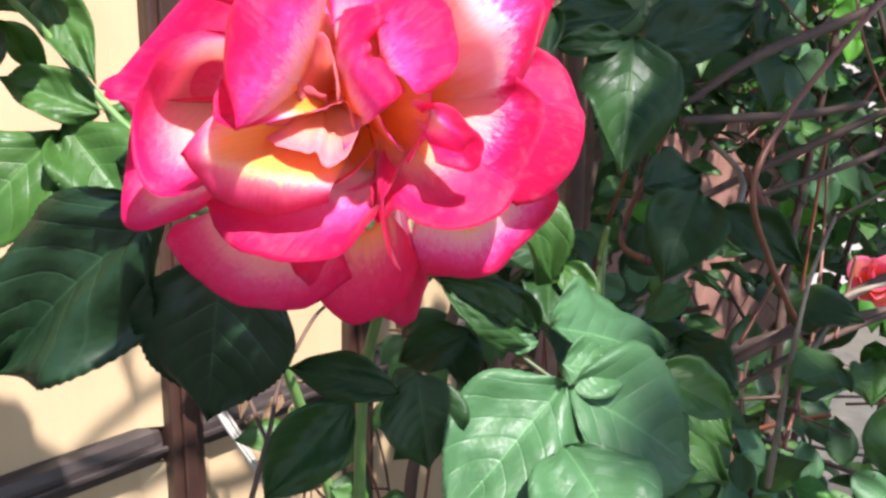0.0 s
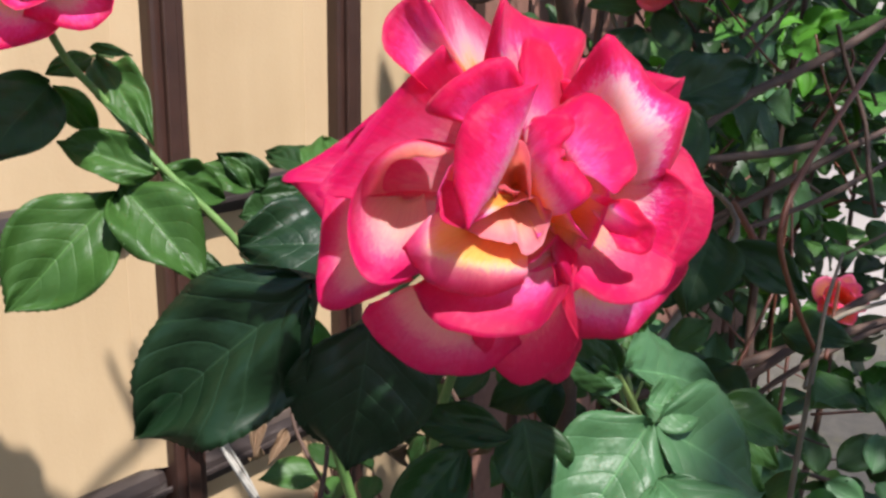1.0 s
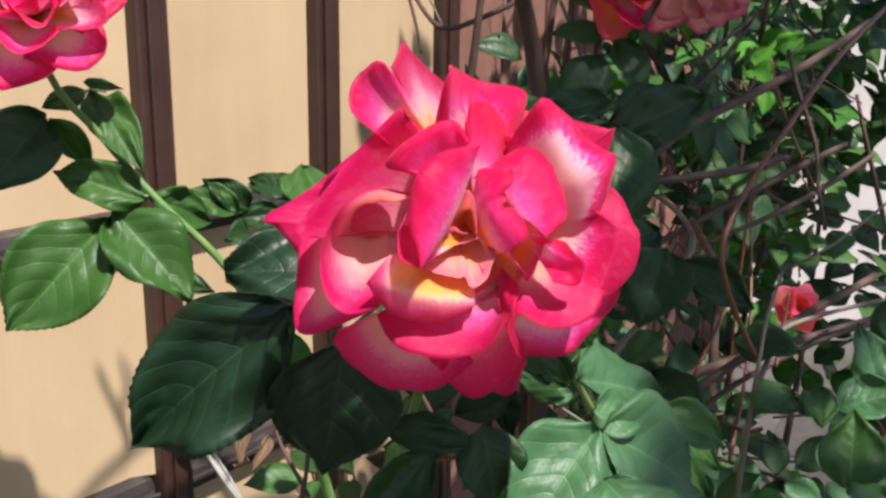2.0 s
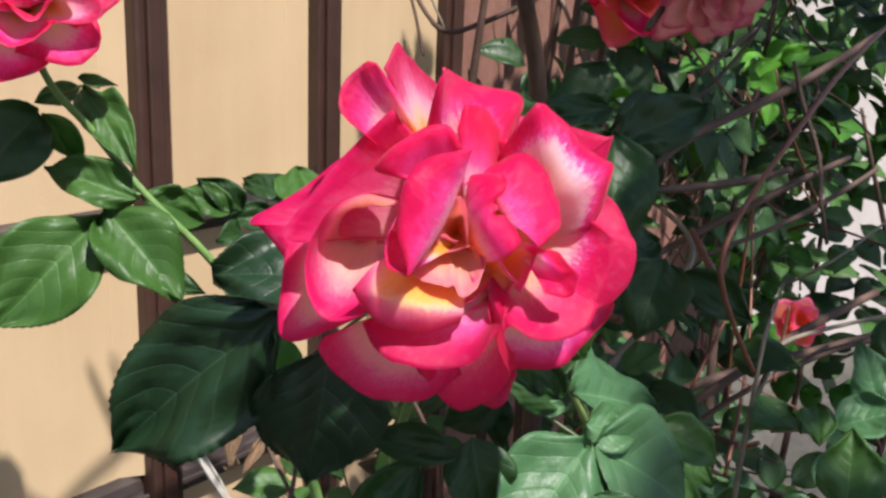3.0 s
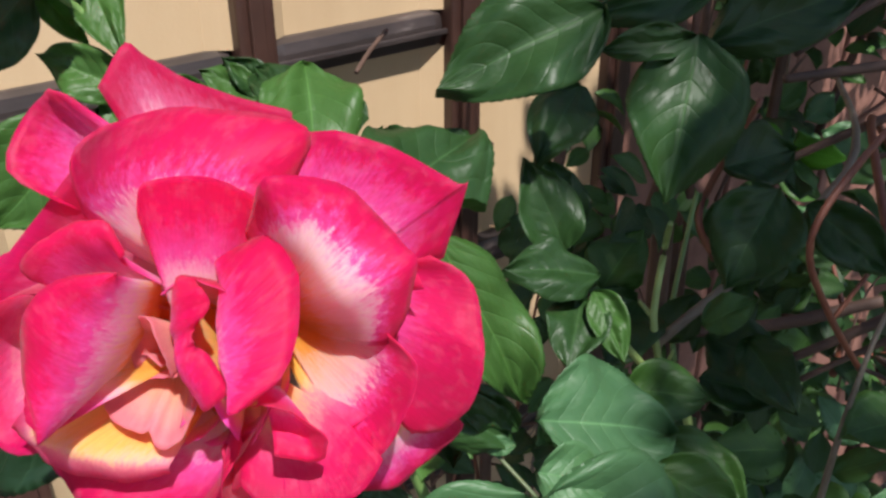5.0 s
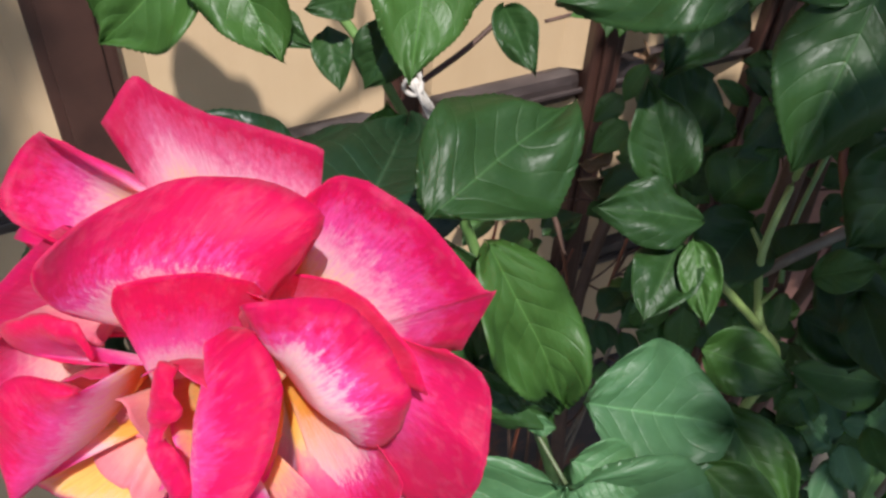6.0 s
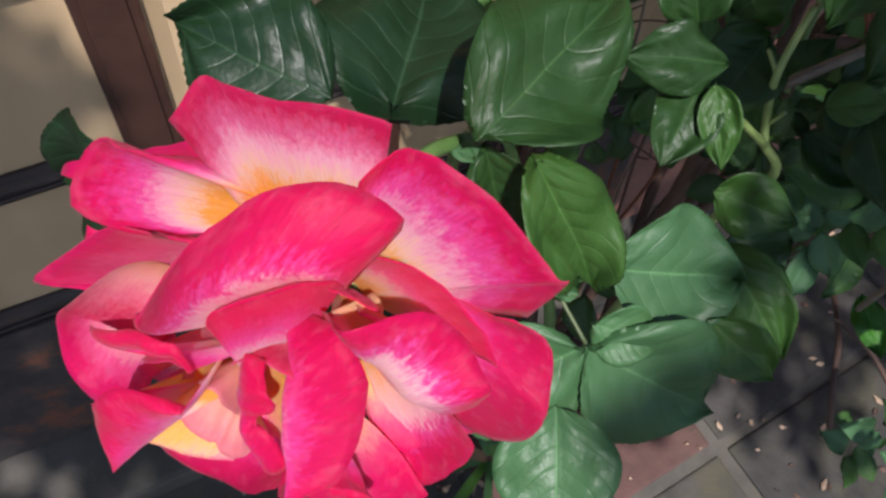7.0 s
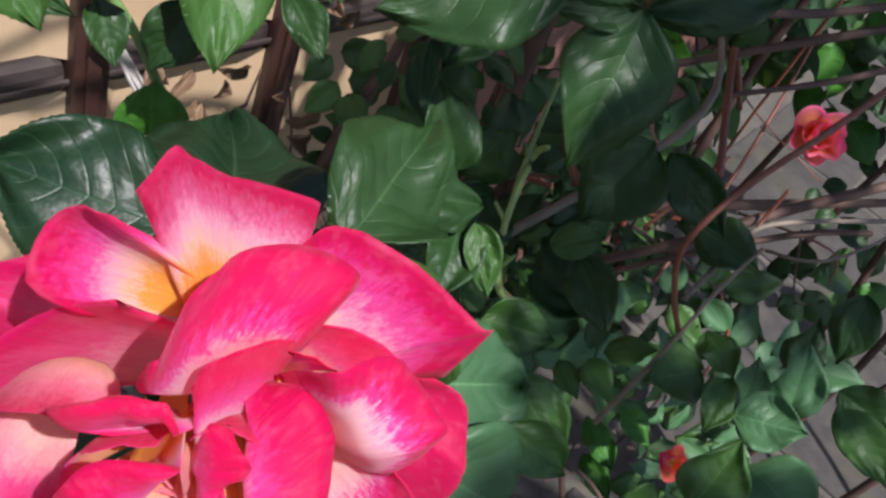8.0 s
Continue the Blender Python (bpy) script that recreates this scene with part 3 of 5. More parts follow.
petal(rose, [(-3.1, -1.6, 0.7), (-2.8, -2.1, 0.5), (-2.2, -2.7, 0.3), (-0.9, -3.1, -0.1), (0.4, -2.7, -0.3)], mid=[(-2.2, -0.6, 0.7), (-2.3, -1.6, 0.9), (-1.6, -1.9, 0.7), (-0.7, -2.2, 0.4), (0.5, -2.4, -0.1)], m=M_PETAL_CUP, curl=0.0, back=M_PETAL, base=(0.6, -0.6, -3.4), sharp=0.8)
petal(rose, [(1.9, -1.8, -0.6), (1.7, -2.9, 0.0), (1.8, -4.3, -0.6), (2.0, -4.6, -1.2)], bulge=0.2, m=M_PETAL_RED, base=(1.0, -0.6, -3.0))
petal(rose, [(0.7, 2.8, 1.5), (-0.1, 2.7, 1.6), (-0.9, 2.4, 1.7), (-1.4, 1.7, 1.9), (-1.6, 0.7, 1.8), (-1.5, -0.3, 1.8), (-1.3, -1.1, 1.8)], mid=[(0.7, 2.7, 1.5), (0.5, 2.4, 1.5), (0.1, 1.6, 1.4), (-0.3, 0.7, 1.4), (-0.7, -0.1, 1.5), (-1.0, -0.6, 1.7), (-1.2, -1.0, 1.8)], m=M_PETAL_RED, foot=0.25, curl=0, back=M_PETAL_RED, base=(-0.7, 0.8, -2.6))
petal(rose, [(-1.8, 0.3, 1.0), (-2.0, -0.0, 1.2), (-2.0, -0.7, 1.5), (-1.4, -1.1, 1.8)], bulge=0.1, m=M_PETAL_RED, base=(0.2, -0.2, -1.0), curl=0.0)
petal(rose, [(1.4, 2.5, -1.9), (2.0, 2.8, -1.7), (2.7, 2.9, -1.4), (3.4, 2.2, -1.1), (3.7, 1.1, -0.4), (3.6, 0.4, 0.4), (3.1, -0.1, 0.7)], mid=[(1.2, 2.3, -1.4), (1.5, 1.9, -1.0), (1.7, 1.4, -0.5), (2.0, 1.0, -0.1), (2.2, 0.5, 0.3), (2.5, 0.2, 0.7), (2.7, -0.1, 1.1)], m=M_PETAL_RED, curl=0, foot=0.2, base=(2.5, 1.7, -3.3))
petal(rose, [(1.1, 2.3, -0.6), (1.6, 2.3, 0.3), (1.9, 1.7, 0.4), (1.6, 1.1, 0.3), (1.5, 1.0, 0.4), (2.0, 0.7, 0.5), (2.5, -0.0, 0.5)], mid=[(0.6, 1.9, -0.6), (0.7, 1.5, -0.3), (0.8, 1.1, 0.0), (1.0, 0.7, 0.2), (1.2, 0.2, 0.4), (1.5, -0.2, 0.4), (1.8, -0.6, 0.4)], m=M_PETAL_RED, back=M_PETAL_PINK, ruffle=0.16, foot=0.25, base=(0.6, -0.3, -2.6))
petal(rose, [(-0.3, -0.2, -0.3), (-0.2, 0.7, 0.0), (0.2, 1.3, 0.3), (0.5, 1.2, 0.3), (0.6, 0.4, 0.1), (0.6, -0.2, -0.2)], bulge=0.1, m=M_PETAL_BLUSH, back=M_PETAL_BLUSH, curl=0.05, base=(0.3, -0.0, -2.0))
petal(rose, [(2.9, -0.6, 0.2), (3.4, -0.5, 0.2), (3.8, -0.9, -0.1), (4.2, -1.4, -0.3), (4.0, -1.8, -0.4), (3.2, -1.6, -0.1)], bulge=0.1, m=M_PETAL_DEEP, back=M_PETAL_DEEP, ruffle=0.05, foot=0.4, base=(2.7, -0.4, -0.9))
petal(rose, [(-1.3, -0.9, -0.6), (-1.1, -0.4, -0.5), (-0.6, -0.1, -0.4), (-0.1, 0.1, -0.4), (0.3, -0.1, -0.3)], bulge=0.1, m=M_PETAL_BLUSH, back=M_PETAL_BLUSH, curl=0.05, base=(-0.1, -0.6, -1.9))
petal(rose, [(-1.2, -1.1, -0.2), (-0.7, -1.4, 0.1), (-0.1, -1.5, 0.2), (0.2, -1.4, 0.1), (0.5, -1.8, 0.2), (1.0, -1.4, 0.0), (1.2, -0.6, -0.2)], bulge=0.15, m=M_PETAL_BLUSH, back=M_PETAL_BLUSH, curl=0.05, ruffle=0.12, base=(0.0, -0.1, -1.6))
petal(rose, [(-0.3, -0.6, -0.5), (0.3, -0.4, -0.4), (0.8, -0.3, -0.3), (1.1, -0.9, -0.2), (0.8, -1.4, -0.1)], bulge=0.1, m=M_PETAL_GOLD, back=M_PETAL_BLUSH, curl=0.05, base=(0.3, 0.2, -1.8))
petal(rose, [(0.6, 1.7, -0.9), (0.8, 0.9, -0.5), (1.3, 0.0, -0.2), (1.7, -0.6, -0.1), (2.3, -1.5, -0.1)], bulge=0.1, m=M_PETAL_GOLD, back=M_PETAL_GOLD, foot=0.2, curl=0.03, base=(0.9, -0.4, -2.8))
petal(rose, [(-2.1, -1.8, -0.9), (-0.9, -2.6, -0.9), (0.5, -2.3, -0.9), (1.5, -1.4, -0.8)], bulge=0.4, m=M_PETAL_GOLD, base=(0.6, -0.5, -3.2), curl=0.0)
petal(rose, [(-2.3, -1.4, -0.4), (-2.0, 0.1, 0.0), (-1.3, 1.1, 0.2), (-0.1, 1.7, 0.2)], bulge=0.4, m=M_PETAL_GOLD, base=(0.6, 0.2, -3.0), curl=0.0)
petal(rose, [(0.5, 1.7, -0.2), (1.2, 2.1, -0.5), (2.4, 1.3, -0.7), (3.0, -0.2, -0.5), (2.4, -1.8, -0.5)], bulge=0.4, m=M_PETAL_GOLD, base=(1.0, 0.0, -3.2), curl=0.0)
petal(rose, [(0.4, -2.5, -1.5), (1.3, -2.3, -1.2), (2.3, -1.6, -1.2), (3.0, -0.7, -1.3)], bulge=0.2, m=M_PETAL_GOLD, back=M_PETAL_GOLD, curl=0.0, base=(1.2, -0.2, -4.0))
petal(rose, [(1.2, 3.0, -2.0), (1.8, 3.4, -2.0), (2.5, 3.4, -2.1), (3.0, 3.0, -2.3)], bulge=0.1, m=M_PETAL_WHITE, back=M_PETAL_WHITE, curl=0.0, base=(1.2, 0.8, -4.0))
petal(rose, [(1.3, 2.6, -3.0), (1.8, 3.1, -3.4), (2.7, 3.3, -3.6), (3.9, 3.1, -3.6), (5.0, 2.5, -3.5), (5.6, 1.4, -3.5)], bulge=0.1, m=M_PETAL_RED, back=M_PETAL_GOLD, curl=0.0)
petal(rose, [(2.4, 2.4, -2.5), (3.9, 1.8, -2.8), (4.9, 0.5, -2.8), (4.8, -1.2, -2.5), (3.5, -2.2, -1.9)], bulge=0.2, m=M_PETAL_CUP, back=M_PETAL_GOLD, curl=0.0, base=(1.2, 0.2, -4.0))

# ---- leaves ----


def leaf_mesh(name, width, rows, cols, fold=0.18, droop=0.12, teeth=True, wave=0.03, seed=0, m=None, broad=0.42, quilt=0.024):
    """A leaflet of length 1 along +y from its stalk end, facing +z: ovate, pointed, toothed, folded along its midrib, quilted between its veins."""
    verts, uvs, faces = [], [], []
    for j in range(rows + 1):
        v = j / rows
        w = width * 0.5 * (math.sin(math.pi * v ** (math.log(0.5) / math.log(broad))) ** (0.78 + 0.30 * v ** 3) if 0 < v < 1 else 0.0)
        w = w + 0.002
        tooth = (0.0075 if (j % 2) else -0.004) if teeth and 0 < j < rows else 0.0
        for i in range(-cols, cols + 1):
            s = i / cols
            x = s * w
            y = v + 0.03 * abs(s) * (1 - v)
            if abs(i) == cols:
                x += math.copysign(tooth * min(1, w / width * 3), s)
                y += tooth * 0.8
            z = abs(x) * fold * 2 - droop * v * v + 0.03 * math.sin(v * 3)
            # swelling between side veins
            ph = (v - (abs(s) * 0.5) ** 1.25 * 0.75) * 7.0
            z += quilt * abs(math.sin(math.pi * ph)) ** 0.7 * min(1, abs(s) * 3) * (1 - 0.5 * abs(s)) * (0.7 + 0.6 * noise.noise((s * 2 + seed, v * 4, 5.0)))
            z += wave * noise.noise((s * 1.6 + seed, v * 3.0, seed)) * abs(s) * 2.2
            x += 0.03 * noise.noise((v * 2.0 + seed, seed * 1.7, 0)) * v
            verts.append((x, y, z))
            uvs.append((0.5 + 0.5 * s, v))
    k = 2 * cols + 1
    for j in range(rows):
        for i in range(k - 1):
            a = j * k + i
            faces.append((a, a + 1, a + k + 1, a + k))
    # underside a paper's breadth below, closed round the margin
    n = len(verts)
    verts += [(x, y, z - 0.006) for x, y, z in verts]
    faces += [tuple(n + q for q in reversed(f)) for f in faces]
    rim = [j * k for j in range(rows, -1, -1)] + [i for i in range(1, k)] + [j * k + k - 1 for j in range(1, rows + 1)] + [rows * k + i for i in range(k - 2, 0, -1)]
    for a, c in zip(rim, rim[1:] + rim[:1]):
        faces.append((c, a, n + a, n + c))
    return mesh_of(name, verts, faces, [m or M_LEAF], True, uvs + uvs)


LEAF_CACHE = {}


def leaf_pose(base, tip, face):
    b, t = Vector(base), Vector(tip)
    y = (t - b)
    ln = y.length
    y.normalize()
    f = Vector(face)
    x = y.cross(f)
    x = x.normalized() if x.length > 1e-5 else Vector((1, 0, 0))
    z = x.cross(y)
    m = Matrix.Identity(4)
    for i, c in enumerate((x, y, z)):
        m.col[i] = (*(c * ln), 0)
    m.col[3] = (*b, 1)
    return m


def leaf(parent, base, tip, width, face, m=None, fold=0.18, droop=0.10, seed=0, broad=0.42, label="", name="leaf"):
    """A leaflet from base to tip; width as a share of its length; face: the way its upper side looks."""
    m = m or M_LEAF
    me = leaf_mesh(name, width, 56, 9, fold, droop, True, 0.095, seed + width * 10, m, broad, 0.026)
    ob = part(name, me, parent, label)
    ob.matrix_basis = parent.matrix_basis.inverted() @ leaf_pose(base, tip, face)
    return ob


def shared_leaf(parent, kind, m, base, tip, face, name="leaf"):
    """One of a few leaflets of the crowd, on a mesh that it shares with others."""
    key = (kind, m.name)
    if key not in LEAF_CACHE:
        w = (0.62, 0.70, 0.55, 0.66)[kind % 4]
        LEAF_CACHE[key] = leaf_mesh("leaf_small", w, 10, 2, (0.14, 0.22, 0.10, 0.18)[kind % 4], (0.10, 0.2, 0.05, 0.15)[kind % 4], True, 0.05, kind * 3.1, m)
    ob = part(name, LEAF_CACHE[key], parent)
    ob.matrix_basis = parent.matrix_basis.inverted() @ leaf_pose(base, tip, face)
    return ob

# ---- the rose bush: canes ----
bush = holder("rose_bush", (1.0, 0.45, 0.0), label="tall rose bush with dark green leaves and brown tangled canes", category="rose bush")


def bush_cane(points, radii, m, name="cane", sides=8, label=""):
    return cane(bush, [Vector(p) - Vector((1.0, 0.45, 0.0)) for p in points], radii, m, name, sides, label)


bush_cane([(0.520, 0.224, 1.540), (0.548, 0.232, 1.546), (0.565, 0.245, 1.535), (0.59, 0.262, 1.505), (0.606, 0.29, 1.46), (0.625, 0.33, 1.36), (0.68, 0.38, 1.12), (0.80, 0.43, 0.6), (0.93, 0.46, 0.0)],
          [0.0034, 0.0026, 0.0025, 0.0025, 0.0026, 0.003, 0.004, 0.006, 0.009], M_STEM, label="green flowering cane")
bush_cane([(0.814, 0.311, 1.441), (0.828, 0.324, 1.415), (0.807, 0.309, 1.381), (0.807, 0.298, 1.348), (0.808, 0.292, 1.336), (0.826, 0.286, 1.296), (0.88, 0.34, 1.10), (0.95, 0.43, 0.6), (0.98, 0.45, 0.0)], [0.0017, 0.0020, 0.0023, 0.0025, 0.0028, 0.0030, 0.004, 0.007, 0.012], M_STEM_PALE)
bush_cane([(0.743, 0.287, 1.416), (0.761, 0.293, 1.394), (0.784, 0.292, 1.365), (0.808, 0.292, 1.336)], [0.0016, 0.0020, 0.0023, 0.0026], M_STEM_PALE)
bush_cane([(0.809, 0.323, 1.385), (0.807, 0.309, 1.381)], [0.0012, 0.0018], M_STEM_PALE, "leafstalk", 6)
bush_cane([(0.809, 0.293, 1.366), (0.807, 0.298, 1.348)], [0.0010, 0.0016], M_STEM_PALE, "leafstalk", 6)
bush_cane([(0.520, 0.224, 1.540), (0.500, 0.245, 1.516), (0.487, 0.272, 1.513)], [0.0014, 0.0012, 0.0010], M_STEM, "leafstalk", 6)
bush_cane([(0.560, 0.236, 1.545), (0.528, 0.252, 1.517), (0.500, 0.258, 1.501)], [0.0014, 0.0012, 0.0010], M_STEM, "leafstalk", 6)
bush_cane([(0.580, 0.255, 1.52), (0.598, 0.258, 1.48), (0.610, 0.235, 1.450), (0.617, 0.199, 1.432)], [0.0010, 0.0010, 0.0009, 0.0009], M_STEM_DARK, "leafstalk", 6)
# the cane by the gate that carries the second bloom
bush_cane([(0.533, 0.533, 1.604), (0.550, 0.540, 1.577), (0.578, 0.545, 1.548), (0.597, 0.521, 1.510), (0.631, 0.492, 1.459), (0.660, 0.480, 1.400), (0.74, 0.49, 1.2), (0.90, 0.47, 0.6), (0.94, 0.47, 0.0)],
          [0.0022, 0.0022, 0.0024, 0.0026, 0.0028, 0.003, 0.0045, 0.008, 0.011], M_STEM)
bush_cane([(0.578, 0.578, 1.567), (0.588, 0.573, 1.575), (0.597, 0.565, 1.574)], [0.0012, 0.001, 0.0009], M_STEM, "leafstalk", 6)
bush_cane([(0.597, 0.521, 1.510), (0.585, 0.528, 1.508), (0.573, 0.535, 1.502)], [0.0013, 0.0011, 0.0010], M_STEM, "leafstalk", 6)
BUD = Vector((1.306, 0.298, 1.315))


def before_bud(p, room):
    """Whether a spot lies in the open pocket that lets the half-open bud show, or in the gap behind it."""
    for way, back, reach in ((Vector((-0.92, -0.26, 0.30)), 0.10, 0.60), (Vector((-0.87, -0.19, 0.45)), 0.50, 0.80), (SUN_TO, 0.05, 0.70)):
        way = way.normalized()
        along = (p - BUD).dot(way)
        if -back < along < reach and (p - BUD - way * along).length < room:
            return True
    return False


# bare forked shoot, added unseen over the bush, whose shadow falls on the gate
bush_cane([(0.612, 0.425, 1.977), (0.624, 0.425, 1.940), (0.636, 0.425, 1.904), (0.638, 0.425, 1.876), (0.601, 0.425, 1.858), (0.562, 0.425, 1.832)], [0.0036, 0.0042, 0.0045, 0.0045, 0.0042, 0.004], M_BARK, "twig", 6)
bush_cane([(0.637, 0.425, 1.981), (0.644, 0.425, 1.945), (0.629, 0.425, 1.924)], [0.0026, 0.0032, 0.003], M_BARK, "twig", 6)
bush_cane([(0.509, 0.425, 1.900), (0.532, 0.425, 1.874), (0.563, 0.425, 1.838), (0.600, 0.425, 1.800), (0.72, 0.43, 1.74), (0.90, 0.44, 1.66), (0.98, 0.45, 1.30), (1.0, 0.46, 0.0)], [0.0036, 0.0042, 0.0045, 0.005, 0.006, 0.007, 0.009, 0.012], M_BARK)
bush_cane([(0.638, 0.425, 1.876), (0.676, 0.425, 1.860), (0.74, 0.43, 1.80), (0.80, 0.435, 1.70)], [0.0045, 0.005, 0.005, 0.006], M_BARK, "twig", 6)

def before_fork(p, room):
    """Whether a spot lies in the gap above the forked green shoot."""
    way = Vector((-0.58, -0.40, 0.71))
    along = (p - Vector((0.805, 0.302, 1.375))).dot(way)
    return -0.02 < along < 0.40 and (p - Vector((0.805, 0.302, 1.375)) - way * along).length < room


TANGLE = random.Random(5)
for i in range(105):
    r = TANGLE
    y = r.uniform(0.25, 0.73)
    x = 0.36 + 1.45 * y + r.uniform(0.0, 0.75)
    z = r.uniform(1.05, 1.85)
    p = Vector((x, y, z))
    d = Vector((r.uniform(-1, 1), r.uniform(-0.8, 0.8), r.uniform(-0.6, 0.9))).normalized()
    ln = r.uniform(0.12, 0.42)
    q = p + d * ln
    if q.x < 0.40 + 1.42 * max(q.y, 0.2) or q.y > 0.75 or q.y < 0.2:
        q = p + Vector((abs(d.x), d.y * 0.2, d.z)) * ln
    if q.y > 0.75:
        q.y = 0.75
    k = p.lerp(q, 0.5) + Vector((r.uniform(-1, 1), r.uniform(-1, 1), r.uniform(-1, 1))) * 0.05
    w = r.uniform(0.0010, 0.0029)
    if before_bud(k, 0.07) or before_bud(p, 0.05) or before_bud(q, 0.05):
        continue
    bush_cane([p, k, q], [w * 1.2, w, w * 0.7], r.choice([M_BARK, M_BARK, M_STEM_RED, M_BARK, M_STEM_RED, M_BARK_GREY]), "twig", 6)
for i in range(7):
    r = TANGLE
    top = Vector((r.uniform(0.95, 1.5), r.uniform(0.35, 0.7), r.uniform(1.5, 2.0)))
    foot = Vector((1.0 + r.uniform(-0.12, 0.16), 0.47 + r.uniform(-0.07, 0.09), 0.0))
    mid = foot.lerp(top, 0.5) + Vector((r.uniform(-0.1, 0.1), r.uniform(-0.05, 0.1), 0.1))
    bush_cane([top, top.lerp(mid, 0.5) + Vector((0.03, 0.02, 0)), mid, foot], [0.003, 0.005, 0.007, 0.012], M_BARK)

# dry stalks at the foot of the gate, with curled dead leaves
DRY_LEAVES = []
dry = holder("dry_stalks", (0.95, 0.72, 0.0), label="thin dead brown stalks in front of the gate", category="dead stalks")
for i in range(13):
    r = TANGLE
    x, y = r.uniform(0.74, 1.12), r.uniform(0.56, 0.73)
    h = r.uniform(0.98, 1.27)
    lean = r.uniform(-0.12, 0.12)
    pts = [Vector((x - 0.95 + lean * f + r.uniform(-0.02, 0.02), y - 0.72 + r.uniform(-0.014, 0.014), h * f)) for f in (0.0, 0.35, 0.6, 0.78, 0.90, 1.0)]
    stalk = cane(dry, pts, [0.0034, 0.003, 0.0026, 0.0022, 0.0018, 0.0012], r.choice([M_BARK, M_BARK_GREY, M_STEM_RED]), "stalk", 6)
    for k in range(3):
        q = pts[r.choice((3, 4))]
        d = Vector((r.uniform(-1, 1), r.uniform(-0.6, 0.4), r.uniform(-0.2, 0.9))).normalized()
        t = q + d * r.uniform(0.04, 0.10)
        cane(stalk, [q, q.lerp(t, 0.5) + Vector((r.uniform(-1, 1), r.uniform(-1, 1), r.uniform(-1, 1))) * 0.012, t], [0.0016, 0.0013, 0.0009], M_BARK, "twig", 5)
for i in range(22):
    r = TANGLE
    b = Vector((r.uniform(0.76, 1.10), r.uniform(0.58, 0.72), r.uniform(1.00, 1.24)))
    t = b + Vector((r.uniform(-1, 1), r.uniform(-0.5, 0.5), r.uniform(-0.9, 0.3))).normalized() * r.uniform(0.025, 0.045)
    DRY_LEAVES.append((b, t, Vector((r.uniform(-0.6, 0.2), -0.7, r.uniform(0.0, 0.8))), r.uniform(0.3, 0.5)))

# ---- crowd of leaves ----
CROWD = random.Random(11)
for n, (b, t, f, w) in enumerate(DRY_LEAVES):
    leaf(dry, b, t, w, f, M_DEAD, fold=0.5, droop=0.35, seed=200 + n, name="dead_leaf")


def free_spot(p):
    """Keeps leaves out of the open space before the gate, over the paving and round the bloom."""
    if p.x < 0.36 + 1.55 * p.y or p.y > 0.74:
        return False
    if before_bud(p, 0.165) or before_fork(p, 0.075):
        return False
    drop = (1.79 - p.z) / 1.79
    if p.z < 1.36 and p.y < 0.17 + 0.34 * drop and p.x < 0.62 + 1.0 * drop:
        return False
    if p.x < 0.92 and p.z > 1.30 and p.y < 0.34:
        return False
    return p.y > 0.20


def spray(r, p, scale):
    """Five leaflets round a common stalk: bases, tips, faces."""
    d = Vector((r.uniform(-1, 1), r.uniform(-1, 0.6), r.uniform(-0.7, 0.4))).normalized()
    f = (Vector((-0.35, -0.55, 0.75)) + Vector((r.uniform(-1, 1), r.uniform(-1, 1), r.uniform(-1, 1))) * 0.55).normalized()
    s = d.cross(f).normalized()
    out = []
    for a, along, side in ((0, 1.0, 0), (1, 0.75, 1), (1, 0.75, -1), (1, 0.25, 1), (1, 0.25, -1)):
        b = p + d * along * scale * 1.25 + s * side * 0.004
        t = b + (d * (1.0 if not a else 0.45) + s * side * 0.9).normalized() * scale * r.uniform(0.8, 1.1) * (1.15 if not a else 0.9)
        out.append((b, t, (f + Vector((r.uniform(-1, 1), r.uniform(-1, 1), r.uniform(-1, 1))) * 0.25).normalized()))
    return out


def crowd(n, low, high, mats, scale, parts_until, group_parent, stuff_name, test):
    """Sprays in a stretch of the plan: the first ones leaf by leaf, the others joined."""
    r, made, verts, uvs, faces, slots = CROWD, 0, [], [], [], []
    proto = leaf_mesh("leaf_far", 0.64, 6, 1, 0.16, 0.12, False, 0.03, 2.0, mats[0])
    pv = [v.co.copy() for v in proto.vertices]
    pf = [tuple(f.vertices) for f in proto.polygons]
    nv = len(pv) // 2
    puv = [(0.0, 0.0)] * len(pv)
    for lo in proto.loops:
        puv[lo.vertex_index] = tuple(proto.uv_layers[0].data[lo.index].uv)
    while made < n:
        p = Vector([r.uniform(a, b) for a, b in zip(low, high)])
        if not test(p):
            continue
        made += 1
        for b, t, f in spray(r, p, scale * r.uniform(0.75, 1.2)):
            m = r.randrange(len(mats))
            if made <= parts_until:
                shared_leaf(group_parent, r.randrange(4), mats[m], b, t, f)
            else:
                q = leaf_pose(b, t, f)
                k = len(verts)
                verts += [q @ v - group_parent.location for v in pv]
                uvs += puv
                faces += [tuple(k + x for x in g) for g in pf]
                slots += [m] * len(pf)
    bpy.data.meshes.remove(proto)
    if verts:
        part(stuff_name, mesh_of(stuff_name, verts, faces, mats, True, uvs, slots), group_parent, kind="stuff")


